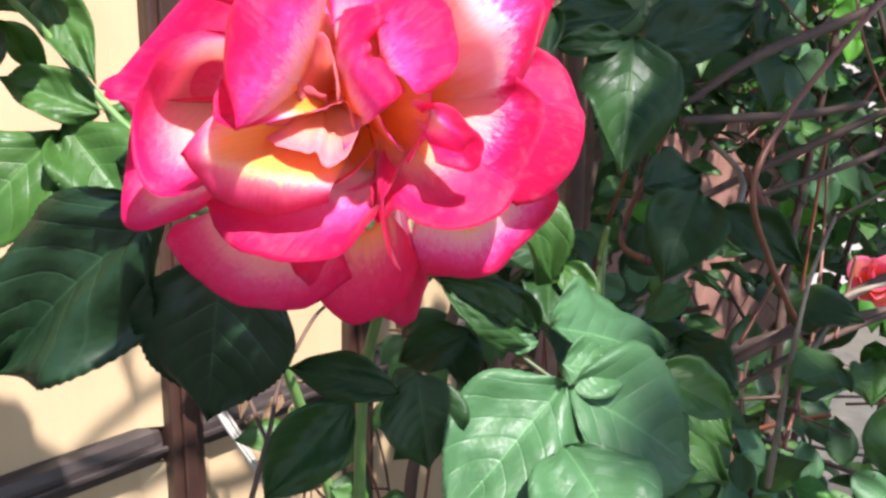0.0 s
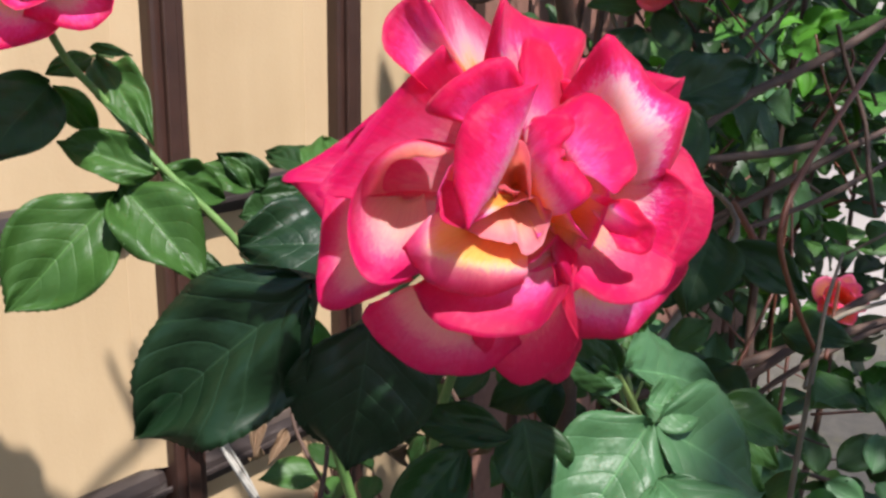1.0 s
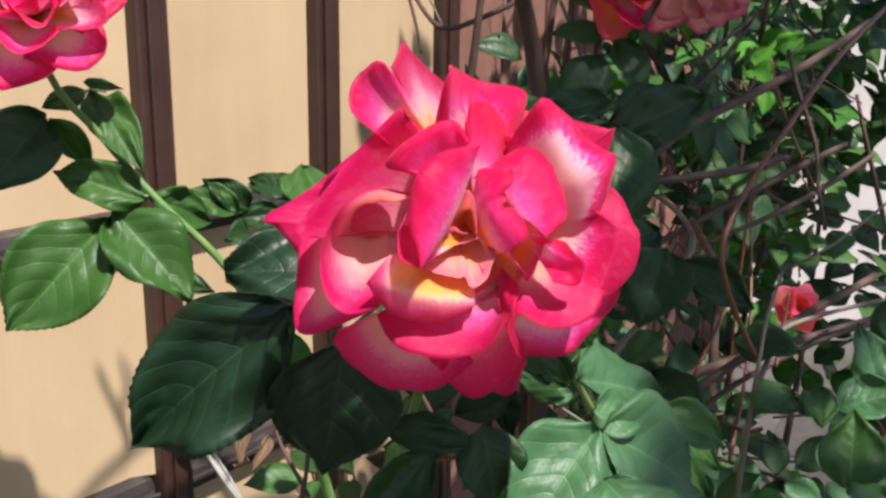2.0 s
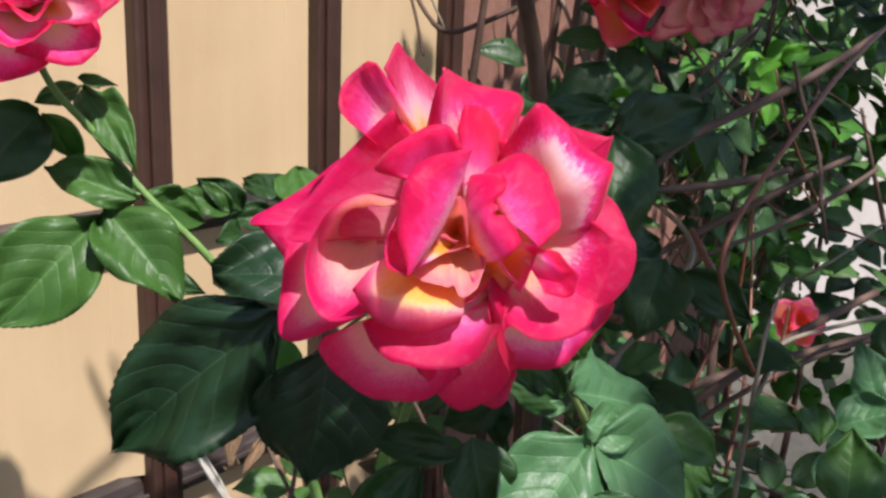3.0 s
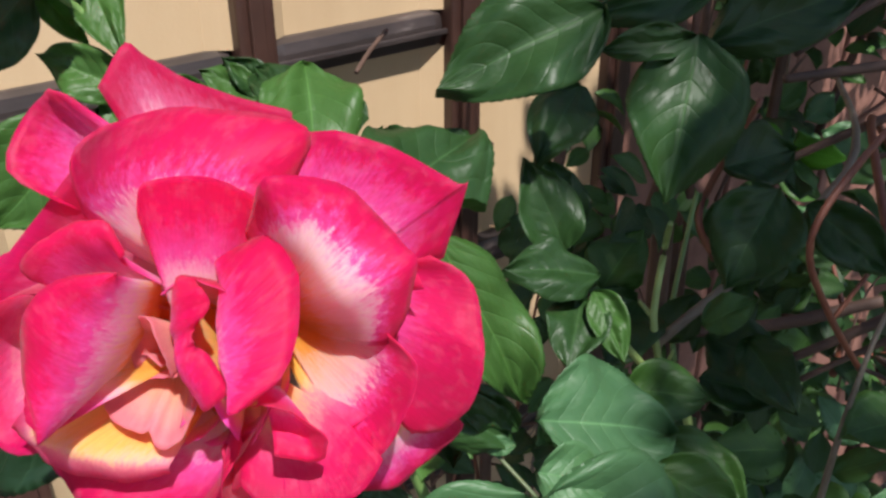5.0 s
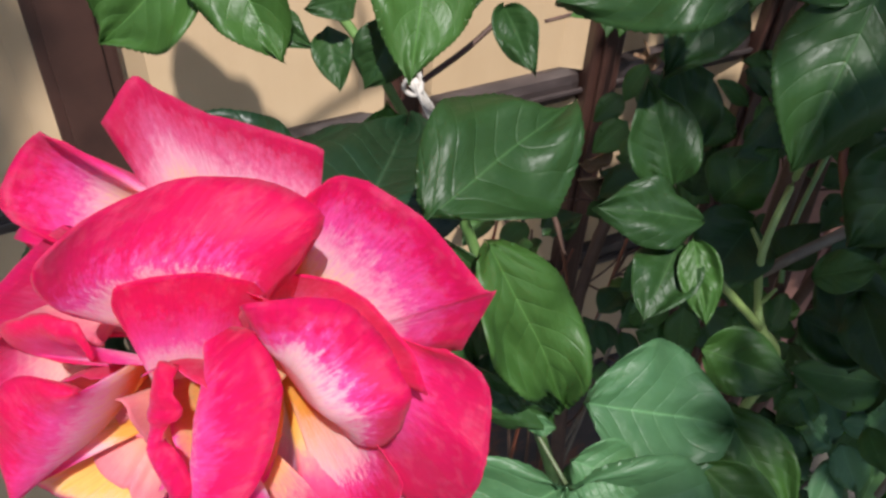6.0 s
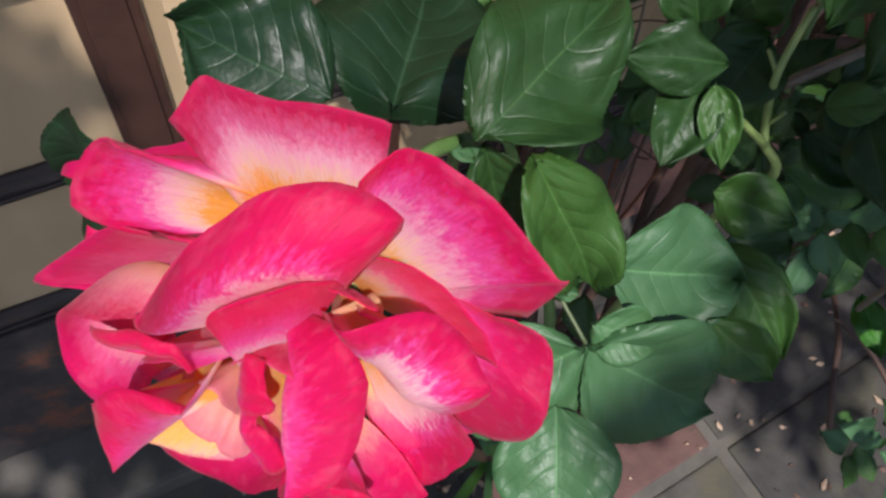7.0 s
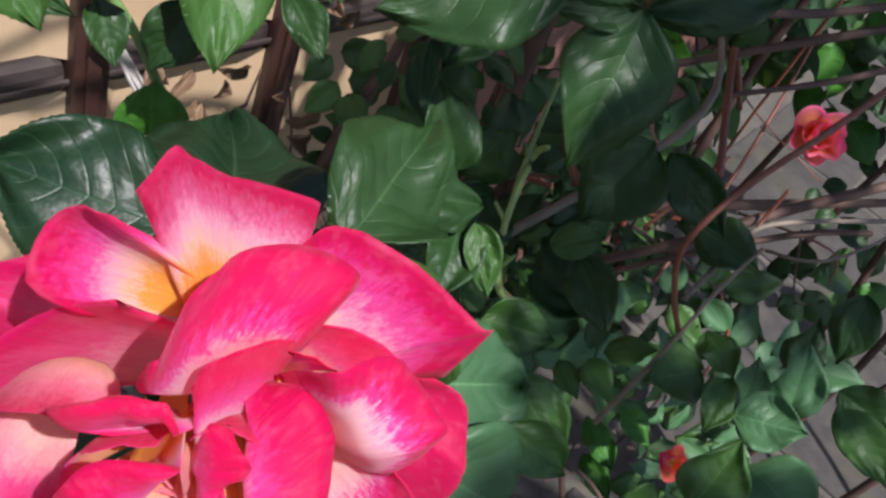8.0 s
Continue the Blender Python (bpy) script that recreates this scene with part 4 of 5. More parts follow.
crowd(42, (0.80, 0.20, 1.00), (1.35, 0.70, 1.60), [M_LEAF_MID, M_LEAF, M_LEAF_PALE], 0.052, 48, bush, "foliage", free_spot)
crowd(58, (0.85, 0.22, 0.95), (1.75, 0.74, 1.85), [M_LEAF, M_LEAF, M_LEAF, M_LEAF_MID], 0.058, 0, bush, "foliage", free_spot)
crowd(40, (0.95, 0.15, 1.80), (1.6, 0.74, 2.30), [M_LEAF, M_LEAF_MID], 0.05, 0, bush, "foliage", free_spot)

# sprays with sunlight put into their colour, among the darker leaves
crowd(26, (1.05, 0.36, 1.25), (1.65, 0.72, 1.90), [M_LEAF_SUNLIT, M_LEAF_FRESH], 0.045, 26, bush, "foliage", free_spot)
crowd(34, (1.30, 0.35, 1.35), (1.95, 0.74, 2.15), [M_LEAF, M_LEAF, M_LEAF_MID], 0.055, 0, bush, "foliage", free_spot)
crowd(20, (1.02, 0.36, 1.42), (1.50, 0.72, 1.90), [M_LEAF_MID, M_LEAF], 0.06, 20, bush, "foliage", free_spot)


def low_spot(p):
    """Lower sprays between the bloom and the gate, clear of the bloom and of the open paving."""
    return not before_fork(p, 0.075) and not before_bud(p, 0.16) and p.x > 0.60 + 0.55 * max(0.0, 1.42 - p.z) and p.y > 0.24 + 0.10 * max(0.0, 1.42 - p.z) and p.x > 0.30 + 0.95 * p.y


crowd(46, (0.72, 0.24, 1.05), (1.30, 0.62, 1.42), [M_LEAF_MID, M_LEAF], 0.040, 46, bush, "foliage", low_spot)
crowd(17, (0.93, 0.02, 0.86), (1.25, 0.22, 1.12), [M_LEAF_PALE, M_LEAF_MID, M_LEAF_PALE], 0.038, 17, bush, "foliage", lambda p: p.x - 0.93 > 0.6 * (p.y - 0.06))

# a sunlit hedge beyond
hedge = holder("hedge", (2.3, 0.4, 0.0), label="bright green leafy hedge in full sun behind the roses", category="hedge")
crowd(130, (2.0, 0.10, 0.75), (2.9, 0.85, 2.35), [M_LEAF_FRESH, M_LEAF_FRESH, M_LEAF_MID], 0.10, 0, hedge, "foliage", lambda p: abs(p.y - 0.25 * (p.x - 0.23)) > 0.055)
crowd(115, (2.15, 0.25, 0.5), (2.95, 1.30, 2.4), [M_LEAF, M_LEAF, M_LEAF_MID], 0.11, 0, hedge, "foliage", lambda p: abs(p.y - 0.25 * (p.x - 0.23)) > 0.06)
for i in range(10):
    r = CROWD
    x, y = r.uniform(-0.25, 0.5), r.uniform(-0.8, 0.4)
    cane(hedge, [(x, y, 0), (x + r.uniform(-0.1, 0.1), y + r.uniform(-0.1, 0.1), 0.7), (x + r.uniform(-0.2, 0.2), y + r.uniform(-0.2, 0.2), 1.5)], [0.012, 0.008, 0.003], M_BARK, "stem")

# a tall dark hedge in its own shade, added farther off to darken gaps
gap_hedge = holder("hedge", (4.1, 2.1, 0.0), label="tall dark green hedge added beyond the fence to darken leaf gaps", category="hedge")
crowd(430, (3.6, 1.20, 0.1), (4.6, 3.4, 3.2), [M_LEAF, M_LEAF_MID], 0.17, 0, gap_hedge, "foliage", lambda p: True)
cane(gap_hedge, [(0, 0, 0), (0.05, 0.1, 1.2), (0.0, 0.0, 2.4)], [0.06, 0.05, 0.02], M_BARK, "stem")

# branches that can be told apart
bush_cane([(1.060, 0.190, 1.640), (0.930, 0.190, 1.602), (0.840, 0.192, 1.560), (0.795, 0.200, 1.522), (0.772, 0.201, 1.490), (0.790, 0.195, 1.450), (0.815, 0.186, 1.412)], [0.0018, 0.0018, 0.0018, 0.0017, 0.0017, 0.0016, 0.0016], M_STEM_RED, label="bare red-brown arching cane")
bush_cane([(0.990, 0.135, 1.520), (0.854, 0.153, 1.493), (0.848, 0.184, 1.467)], [0.0008, 0.0009, 0.0010], M_BARK_GREY)
bush_cane([(0.848, 0.186, 1.467), (0.826, 0.186, 1.440), (0.812, 0.184, 1.415), (0.810, 0.186, 1.370), (0.815, 0.190, 1.310)], [0.0010, 0.0012, 0.0014, 0.0017, 0.0020], M_BARK_GREY)
bush_cane([(0.964, 0.349, 1.502), (1.038, 0.333, 1.535), (1.110, 0.316, 1.554), (1.188, 0.292, 1.579), (1.305, 0.260, 1.624)], [0.0024, 0.0038, 0.0045, 0.0042, 0.0036], M_BARK)
bush_cane([(0.987, 0.368, 1.409), (1.036, 0.333, 1.439), (1.096, 0.300, 1.465), (1.153, 0.269, 1.490), (1.236, 0.252, 1.504)], [0.0024, 0.0034, 0.0036, 0.0034, 0.0026], M_BARK)
bush_cane([(1.005, 0.303, 1.434), (1.093, 0.266, 1.455), (1.171, 0.241, 1.477), (1.230, 0.224, 1.496)], [0.0020, 0.0026, 0.0028, 0.0026], M_BARK)
bush_cane([(1.164, 0.297, 1.598), (1.163, 0.284, 1.561), (1.165, 0.262, 1.509), (1.139, 0.247, 1.470), (1.136, 0.236, 1.434)], [0.0018, 0.0022, 0.0024, 0.0022, 0.0018], M_BARK)
bush_cane([(0.905, 0.286, 1.317), (0.963, 0.256, 1.343), (1.044, 0.229, 1.369), (1.159, 0.192, 1.392)], [0.0030, 0.0040, 0.0042, 0.0038], M_BARK)
bush_cane([(0.930, 0.281, 1.296), (0.990, 0.249, 1.327), (1.080, 0.209, 1.349), (1.131, 0.180, 1.355)], [0.0022, 0.0026, 0.0028, 0.0026], M_BARK)
bush_cane([(0.963, 0.284, 1.330), (1.005, 0.280, 1.372), (1.023, 0.280, 1.388)], [0.0016, 0.0016, 0.0012], M_STEM_RED)
bush_cane([(0.988, 0.224, 1.345), (1.017, 0.230, 1.371), (1.026, 0.231, 1.399)], [0.0018, 0.0016, 0.0012], M_STEM_RED)
bush_cane([(0.990, 0.454, 1.646), (1.002, 0.440, 1.606), (1.003, 0.425, 1.572)], [0.0018, 0.0018, 0.0014], M_BARK_GREY)
bush_cane([(0.987, 0.630, 1.659), (0.959, 0.565, 1.614), (0.987, 0.533, 1.623), (1.050, 0.498, 1.655)], [0.0020, 0.0026, 0.0026, 0.0022], M_BARK)
bush_cane([(0.962, 0.609, 1.653), (0.962, 0.597, 1.621), (0.960, 0.586, 1.588)], [0.0018, 0.0018, 0.0014], M_BARK)
bush_cane([(0.980, 0.605, 1.659), (0.986, 0.579, 1.611)], [0.0014, 0.0012], M_BARK_GREY)
bush_cane([(0.948, 0.398, 1.389), (0.906, 0.371, 1.362), (0.869, 0.345, 1.342), (0.856, 0.327, 1.318)], [0.0016, 0.0017, 0.0018, 0.0018], M_STEM)
bush_cane([(1.113, 0.174, 1.384), (1.013, 0.222, 1.376), (0.970, 0.223, 1.365), (0.920, 0.218, 1.345)], [0.0018, 0.0020, 0.0022, 0.0024], M_BARK_GREY)
bush_cane([(0.938, 0.336, 1.494), (1.009, 0.320, 1.492), (1.081, 0.302, 1.491), (1.159, 0.286, 1.495)], [0.0030, 0.0036, 0.0036, 0.0032], M_BARK)
bush_cane([(0.924, 0.372, 1.289), (0.988, 0.329, 1.296), (1.068, 0.282, 1.314), (1.244, 0.197, 1.328)], [0.0040, 0.0050, 0.0050, 0.0040], M_BARK)
bush_cane([(0.972, 0.288, 1.099), (0.931, 0.220, 1.112), (0.904, 0.187, 1.111), (0.887, 0.154, 1.090)], [0.0024, 0.0026, 0.0026, 0.0022], M_BARK)
bush_cane([(0.931, 0.225, 1.114), (0.946, 0.188, 1.105), (0.949, 0.147, 1.090)], [0.0022, 0.0022, 0.0018], M_BARK)
bush_cane([(0.735, 0.517, 1.491), (0.757, 0.536, 1.496), (0.783, 0.554, 1.502)], [0.0016, 0.0016, 0.0016], M_BARK)
bush_cane([(0.665, 0.453, 1.433), (0.693, 0.459, 1.443), (0.716, 0.467, 1.452)], [0.0018, 0.0018, 0.0016], M_BARK)
bush_cane([(0.817, 0.579, 1.366), (0.852, 0.576, 1.371), (0.897, 0.573, 1.382)], [0.0016, 0.0016, 0.0014], M_BARK)
bush_cane([(0.613, 0.413, 1.290), (0.633, 0.421, 1.324), (0.646, 0.430, 1.343), (0.664, 0.437, 1.369)], [0.0018, 0.0017, 0.0015, 0.0012], M_BARK)
bush_cane([(0.675, 0.450, 1.355), (0.700, 0.460, 1.370), (0.716, 0.461, 1.377)], [0.0014, 0.0013, 0.0011], M_BARK)
bush_cane([(0.632, 0.417, 1.311), (0.639, 0.450, 1.335), (0.645, 0.464, 1.348)], [0.0015, 0.0013, 0.0011], M_BARK)
bush_cane([(0.726, 0.400, 1.365), (0.729, 0.392, 1.351), (0.731, 0.383, 1.337)], [0.0016, 0.0016, 0.0014], M_BARK)

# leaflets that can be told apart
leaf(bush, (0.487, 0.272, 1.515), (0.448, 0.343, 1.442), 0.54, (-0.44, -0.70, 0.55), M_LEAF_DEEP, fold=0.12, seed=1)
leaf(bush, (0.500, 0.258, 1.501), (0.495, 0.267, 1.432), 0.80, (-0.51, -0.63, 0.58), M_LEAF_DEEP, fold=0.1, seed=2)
leaf(bush, (0.575, 0.536, 1.496), (0.503, 0.545, 1.435), 0.66, (-0.38, -0.79, 0.48), M_LEAF_MID, broad=0.5, seed=6)
leaf(bush, (0.576, 0.536, 1.501), (0.589, 0.474, 1.450), 0.62, (-0.44, -0.76, 0.47), M_LEAF_MID, broad=0.4, seed=7)
leaf(bush, (0.591, 0.518, 1.507), (0.549, 0.556, 1.529), 0.50, (-0.42, -0.80, 0.42), M_LEAF_MID, seed=8)
leaf(bush, (0.595, 0.523, 1.508), (0.644, 0.517, 1.484), 0.50, (-0.47, -0.76, 0.44), M_LEAF_MID, seed=9)
leaf(bush, (0.589, 0.572, 1.574), (0.584, 0.512, 1.530), 0.40, (-0.45, -0.81, 0.38), M_LEAF_MID, seed=10)
leaf(bush, (0.588, 0.573, 1.574), (0.562, 0.586, 1.565), 0.50, (-0.42, -0.83, 0.36), M_LEAF_MID, seed=11)
leaf(bush, (0.587, 0.576, 1.580), (0.609, 0.563, 1.576), 0.30, (-0.45, -0.82, 0.35), M_LEAF_MID, seed=12)
leaf(bush, (0.558, 0.573, 1.560), (0.510, 0.569, 1.519), 0.75, (-0.38, -0.84, 0.39), M_LEAF, seed=13)
leaf(bush, (0.564, 0.582, 1.558), (0.582, 0.562, 1.526), 0.45, (-0.41, -0.82, 0.39), M_LEAF_FRESH, seed=14)
leaf(bush, (0.669, 0.520, 1.487), (0.640, 0.547, 1.504), 0.55, (-0.49, -0.75, 0.44), M_LEAF_MID, seed=15)
leaf(bush, (0.680, 0.523, 1.486), (0.652, 0.535, 1.512), 0.55, (-0.51, -0.74, 0.44), M_LEAF, seed=16)
leaf(bush, (0.672, 0.530, 1.479), (0.705, 0.505, 1.483), 0.50, (-0.53, -0.72, 0.45), M_LEAF, seed=17)
leaf(bush, (0.595, 0.518, 1.453), (0.610, 0.481, 1.450), 0.50, (-0.46, -0.74, 0.50), M_LEAF, seed=18)
leaf(bush, (0.551, 0.250, 1.431), (0.518, 0.268, 1.392), 0.50, (-0.42, -0.65, 0.63), M_LEAF, seed=19)
leaf(bush, (0.557, 0.231, 1.438), (0.534, 0.272, 1.444), 0.36, (-0.46, -0.67, 0.59), M_LEAF, seed=20)
leaf(bush, (0.569, 0.235, 1.442), (0.566, 0.223, 1.405), 0.85, (-0.50, -0.61, 0.62), M_LEAF, seed=21)
leaf(bush, (0.607, 0.242, 1.446), (0.590, 0.268, 1.429), 0.60, (-0.53, -0.63, 0.57), M_LEAF, seed=22)
leaf(bush, (0.617, 0.260, 1.442), (0.610, 0.243, 1.418), 0.60, (-0.54, -0.61, 0.58), M_LEAF, seed=23)
leaf(bush, (0.623, 0.218, 1.449), (0.599, 0.232, 1.475), 0.42, (-0.59, -0.60, 0.54), M_LEAF, seed=28)
leaf(bush, (0.621, 0.218, 1.443), (0.582, 0.236, 1.478), 0.40, (-0.58, -0.61, 0.55), M_LEAF, seed=29)
leaf(bush, (0.619, 0.214, 1.447), (0.608, 0.225, 1.444), 0.50, (-0.58, -0.58, 0.57), M_LEAF_PALE, seed=30)
leaf(bush, (0.856, 0.274, 1.466), (0.814, 0.269, 1.419), 0.78, (-0.71, -0.51, 0.49), M_LEAF, seed=33)
leaf(bush, (0.881, 0.272, 1.450), (0.894, 0.216, 1.422), 0.50, (-0.74, -0.45, 0.49), M_LEAF, seed=34)
leaf(bush, (0.790, 0.291, 1.557), (0.743, 0.309, 1.555), 0.35, (-0.70, -0.62, 0.35), M_LEAF, seed=35)
leaf(bush, (0.808, 0.299, 1.548), (0.885, 0.261, 1.579), 0.42, (-0.76, -0.55, 0.34), M_LEAF, seed=36)
leaf(bush, (0.848, 0.273, 1.369), (0.832, 0.223, 1.354), 0.60, (-0.68, -0.45, 0.58), M_LEAF, seed=39)
leaf(bush, (0.582, 0.244, 1.532), (0.592, 0.229, 1.474), 0.50, (-0.23, -0.46, 0.86), M_LEAF, seed=47)
leaf(bush, (0.578, 0.240, 1.528), (0.578, 0.254, 1.525), 0.70, (-0.22, -0.50, 0.84), M_LEAF_PALE, seed=48)
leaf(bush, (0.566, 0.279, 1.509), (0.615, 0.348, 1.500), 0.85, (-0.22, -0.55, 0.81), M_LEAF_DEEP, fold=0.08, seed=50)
leaf(bush, (0.793, 0.365, 1.413), (0.787, 0.397, 1.461), 0.62, (-0.43, -0.53, 0.73), M_LEAF, seed=51)
leaf(bush, (0.878, 0.300, 1.372), (0.847, 0.297, 1.371), 0.70, (-0.49, -0.39, 0.78), M_LEAF, seed=59)
leaf(bush, (0.723, 0.238, 1.374), (0.739, 0.179, 1.350), 0.55, (-0.37, -0.30, 0.88), M_LEAF_MID, seed=60)
leaf(bush, (0.705, 0.216, 1.410), (0.716, 0.168, 1.384), 0.55, (-0.37, -0.27, 0.89), M_LEAF_MID, seed=65)
leaf(bush, (0.851, 0.190, 1.298), (0.857, 0.160, 1.288), 0.60, (-0.45, -0.21, 0.87), M_LEAF_FRESH, seed=68)
leaf(bush, (0.868, 0.120, 1.253), (0.825, 0.106, 1.230), 0.80, (-0.42, -0.14, 0.90), M_LEAF_PALE, seed=69)
leaf(bush, (0.895, 0.086, 1.274), (0.850, 0.084, 1.278), 0.70, (-0.47, -0.11, 0.88), M_LEAF_PALE, seed=71)
leaf(bush, (0.890, 0.109, 1.402), (0.890, 0.068, 1.407), 0.70, (-0.65, -0.10, 0.75), M_LEAF, seed=77)
leaf(bush, (0.940, 0.136, 1.345), (0.948, 0.146, 1.389), 0.60, (-0.65, -0.17, 0.74), M_LEAF, seed=80)
leaf(bush, (0.863, 0.208, 1.253), (0.852, 0.167, 1.248), 0.50, (-0.51, -0.21, 0.84), M_LEAF_FRESH, seed=81)
leaf(bush, (0.936, 0.138, 1.434), (0.912, 0.119, 1.399), 0.60, (-0.67, -0.16, 0.72), M_LEAF, seed=83)
leaf(bush, (0.873, 0.312, 1.356), (0.882, 0.296, 1.385), 0.70, (-0.57, -0.36, 0.74), M_LEAF, seed=84)
leaf(bush, (0.848, 0.301, 1.355), (0.855, 0.248, 1.360), 0.70, (-0.55, -0.33, 0.76), M_LEAF, seed=85)
leaf(bush, (0.957, 0.252, 1.370), (0.963, 0.199, 1.375), 0.70, (-0.64, -0.26, 0.72), M_LEAF, seed=86)
leaf(bush, (0.662, 0.448, 1.529), (0.630, 0.380, 1.493), 0.62, (-0.27, -0.75, 0.61), M_LEAF_MID, seed=87)
leaf(bush, (0.687, 0.442, 1.504), (0.665, 0.416, 1.492), 0.60, (-0.30, -0.73, 0.61), M_LEAF, seed=88)
leaf(bush, (0.696, 0.424, 1.489), (0.694, 0.386, 1.477), 0.55, (-0.33, -0.70, 0.63), M_LEAF, seed=89)
leaf(bush, (0.630, 0.461, 1.486), (0.602, 0.453, 1.492), 0.70, (-0.21, -0.76, 0.62), M_LEAF, seed=90)
leaf(bush, (0.616, 0.469, 1.469), (0.612, 0.440, 1.449), 0.60, (-0.20, -0.74, 0.65), M_LEAF, seed=91)
leaf(bush, (0.753, 0.315, 1.572), (0.673, 0.340, 1.543), 0.62, (-0.43, -0.69, 0.58), M_LEAF, seed=92)
leaf(bush, (0.819, 0.305, 1.572), (0.764, 0.344, 1.562), 0.45, (-0.53, -0.64, 0.55), M_LEAF, seed=93)
leaf(bush, (0.880, 0.292, 1.566), (0.835, 0.313, 1.558), 0.80, (-0.61, -0.58, 0.54), M_LEAF, seed=94)
leaf(bush, (0.801, 0.377, 1.508), (0.751, 0.355, 1.480), 0.60, (-0.45, -0.64, 0.62), M_LEAF, seed=95)
leaf(bush, (0.807, 0.421, 1.427), (0.812, 0.385, 1.387), 0.55, (-0.42, -0.61, 0.67), M_LEAF, seed=96)
leaf(bush, (0.869, 0.322, 1.457), (0.914, 0.303, 1.465), 0.80, (-0.56, -0.52, 0.64), M_LEAF, seed=99)
leaf(bush, (0.871, 0.333, 1.401), (0.900, 0.303, 1.421), 0.80, (-0.53, -0.51, 0.68), M_LEAF, seed=100)
leaf(bush, (0.872, 0.314, 1.346), (0.889, 0.295, 1.369), 0.90, (-0.50, -0.48, 0.72), M_LEAF, seed=101)
leaf(bush, (0.847, 0.299, 1.344), (0.879, 0.245, 1.336), 0.60, (-0.49, -0.44, 0.75), M_LEAF, seed=102)
leaf(bush, (1.061, 0.360, 1.045), (1.150, 0.386, 0.990), 0.55, (-0.50, -0.30, 0.80), M_LEAF_SUNLIT, seed=104)
leaf(bush, (0.646, 0.455, 1.378), (0.640, 0.448, 1.424), 0.85, (-0.30, -0.60, 0.70), M_LEAF_FRESH, seed=105)

leaf(bush, (0.616, 0.198, 1.434), (0.556, 0.205, 1.396), 0.76, (-0.45, -0.50, 0.74), M_LEAF_PALE, fold=0.08, seed=24)
leaf(bush, (0.616, 0.198, 1.433), (0.668, 0.158, 1.392), 0.84, (-0.42, -0.38, 0.82), M_LEAF_PALE, fold=0.08, seed=25)
leaf(bush, (0.633, 0.220, 1.448), (0.697, 0.199, 1.424), 0.80, (-0.42, -0.42, 0.80), M_LEAF_PALE, fold=0.08, seed=27)
leaf(bush, (0.620, 0.204, 1.440), (0.645, 0.186, 1.432), 0.85, (-0.45, -0.45, 0.77), M_LEAF_PALE, fold=0.08, seed=26)
leaf(bush, (0.836, 0.166, 1.385), (0.798, 0.178, 1.386), 0.92, (-0.52, -0.20, 0.83), M_LEAF_MID, fold=0.12, seed=40)
leaf(bush, (0.839, 0.152, 1.394), (0.805, 0.139, 1.385), 0.62, (-0.52, -0.20, 0.83), M_LEAF_MID, fold=0.12, seed=41)
leaf(bush, (0.896, 0.141, 1.334), (0.898, 0.152, 1.371), 0.70, (-0.52, -0.20, 0.83), M_LEAF_PALE, fold=0.12, seed=42)
leaf(bush, (0.784, 0.114, 1.356), (0.800, 0.120, 1.402), 0.80, (-0.52, -0.20, 0.83), M_LEAF_MID, fold=0.12, seed=43)
leaf(bush, (0.826, 0.136, 1.388), (0.836, 0.102, 1.408), 0.82, (-0.52, -0.20, 0.83), M_LEAF_PALE, fold=0.12, seed=44)
leaf(bush, (0.826, 0.111, 1.370), (0.824, 0.063, 1.373), 0.90, (-0.52, -0.20, 0.83), M_LEAF_PALE, fold=0.12, seed=70)
leaf(bush, (0.846, 0.116, 1.396), (0.853, 0.134, 1.440), 0.60, (-0.52, -0.20, 0.83), M_LEAF_PALE, fold=0.12, seed=72)
leaf(bush, (0.869, 0.103, 1.409), (0.860, 0.054, 1.403), 0.55, (-0.52, -0.20, 0.83), M_LEAF_MID, fold=0.12, seed=73)
leaf(bush, (0.757, 0.090, 1.374), (0.711, 0.094, 1.381), 0.62, (-0.52, -0.20, 0.83), M_LEAF_MID, fold=0.12, seed=74)
leaf(bush, (0.757, 0.083, 1.372), (0.726, 0.066, 1.377), 0.52, (-0.52, -0.20, 0.83), M_LEAF_MID, fold=0.12, seed=75)
leaf(bush, (1.096, 0.238, 0.945), (1.080, 0.180, 0.941), 0.50, (-0.52, -0.20, 0.83), M_LEAF_FRESH, fold=0.12, seed=76)
leaf(bush, (0.832, 0.069, 1.355), (0.779, 0.080, 1.355), 0.50, (-0.52, -0.20, 0.83), M_LEAF_PALE, fold=0.12, seed=78)
leaf(bush, (0.898, 0.189, 1.357), (0.882, 0.155, 1.361), 0.70, (-0.52, -0.20, 0.83), M_LEAF_MID, fold=0.12, seed=79)
leaf(bush, (0.949, 0.310, 1.127), (0.970, 0.295, 1.156), 0.42, (-0.52, -0.20, 0.83), M_LEAF_SUNLIT, fold=0.12, seed=82)
leaf(bush, (0.810, 0.355, 1.377), (0.834, 0.349, 1.415), 0.86, (-0.48, -0.36, 0.80), M_LEAF_MID, fold=0.12, seed=52)
leaf(bush, (0.738, 0.291, 1.443), (0.685, 0.301, 1.463), 0.56, (-0.48, -0.36, 0.80), M_LEAF, fold=0.12, seed=53)
leaf(bush, (0.735, 0.313, 1.448), (0.724, 0.334, 1.496), 0.62, (-0.48, -0.36, 0.80), M_LEAF, fold=0.12, seed=56)
leaf(bush, (0.824, 0.337, 1.373), (0.772, 0.311, 1.362), 0.80, (-0.48, -0.36, 0.80), M_LEAF, fold=0.12, seed=97)
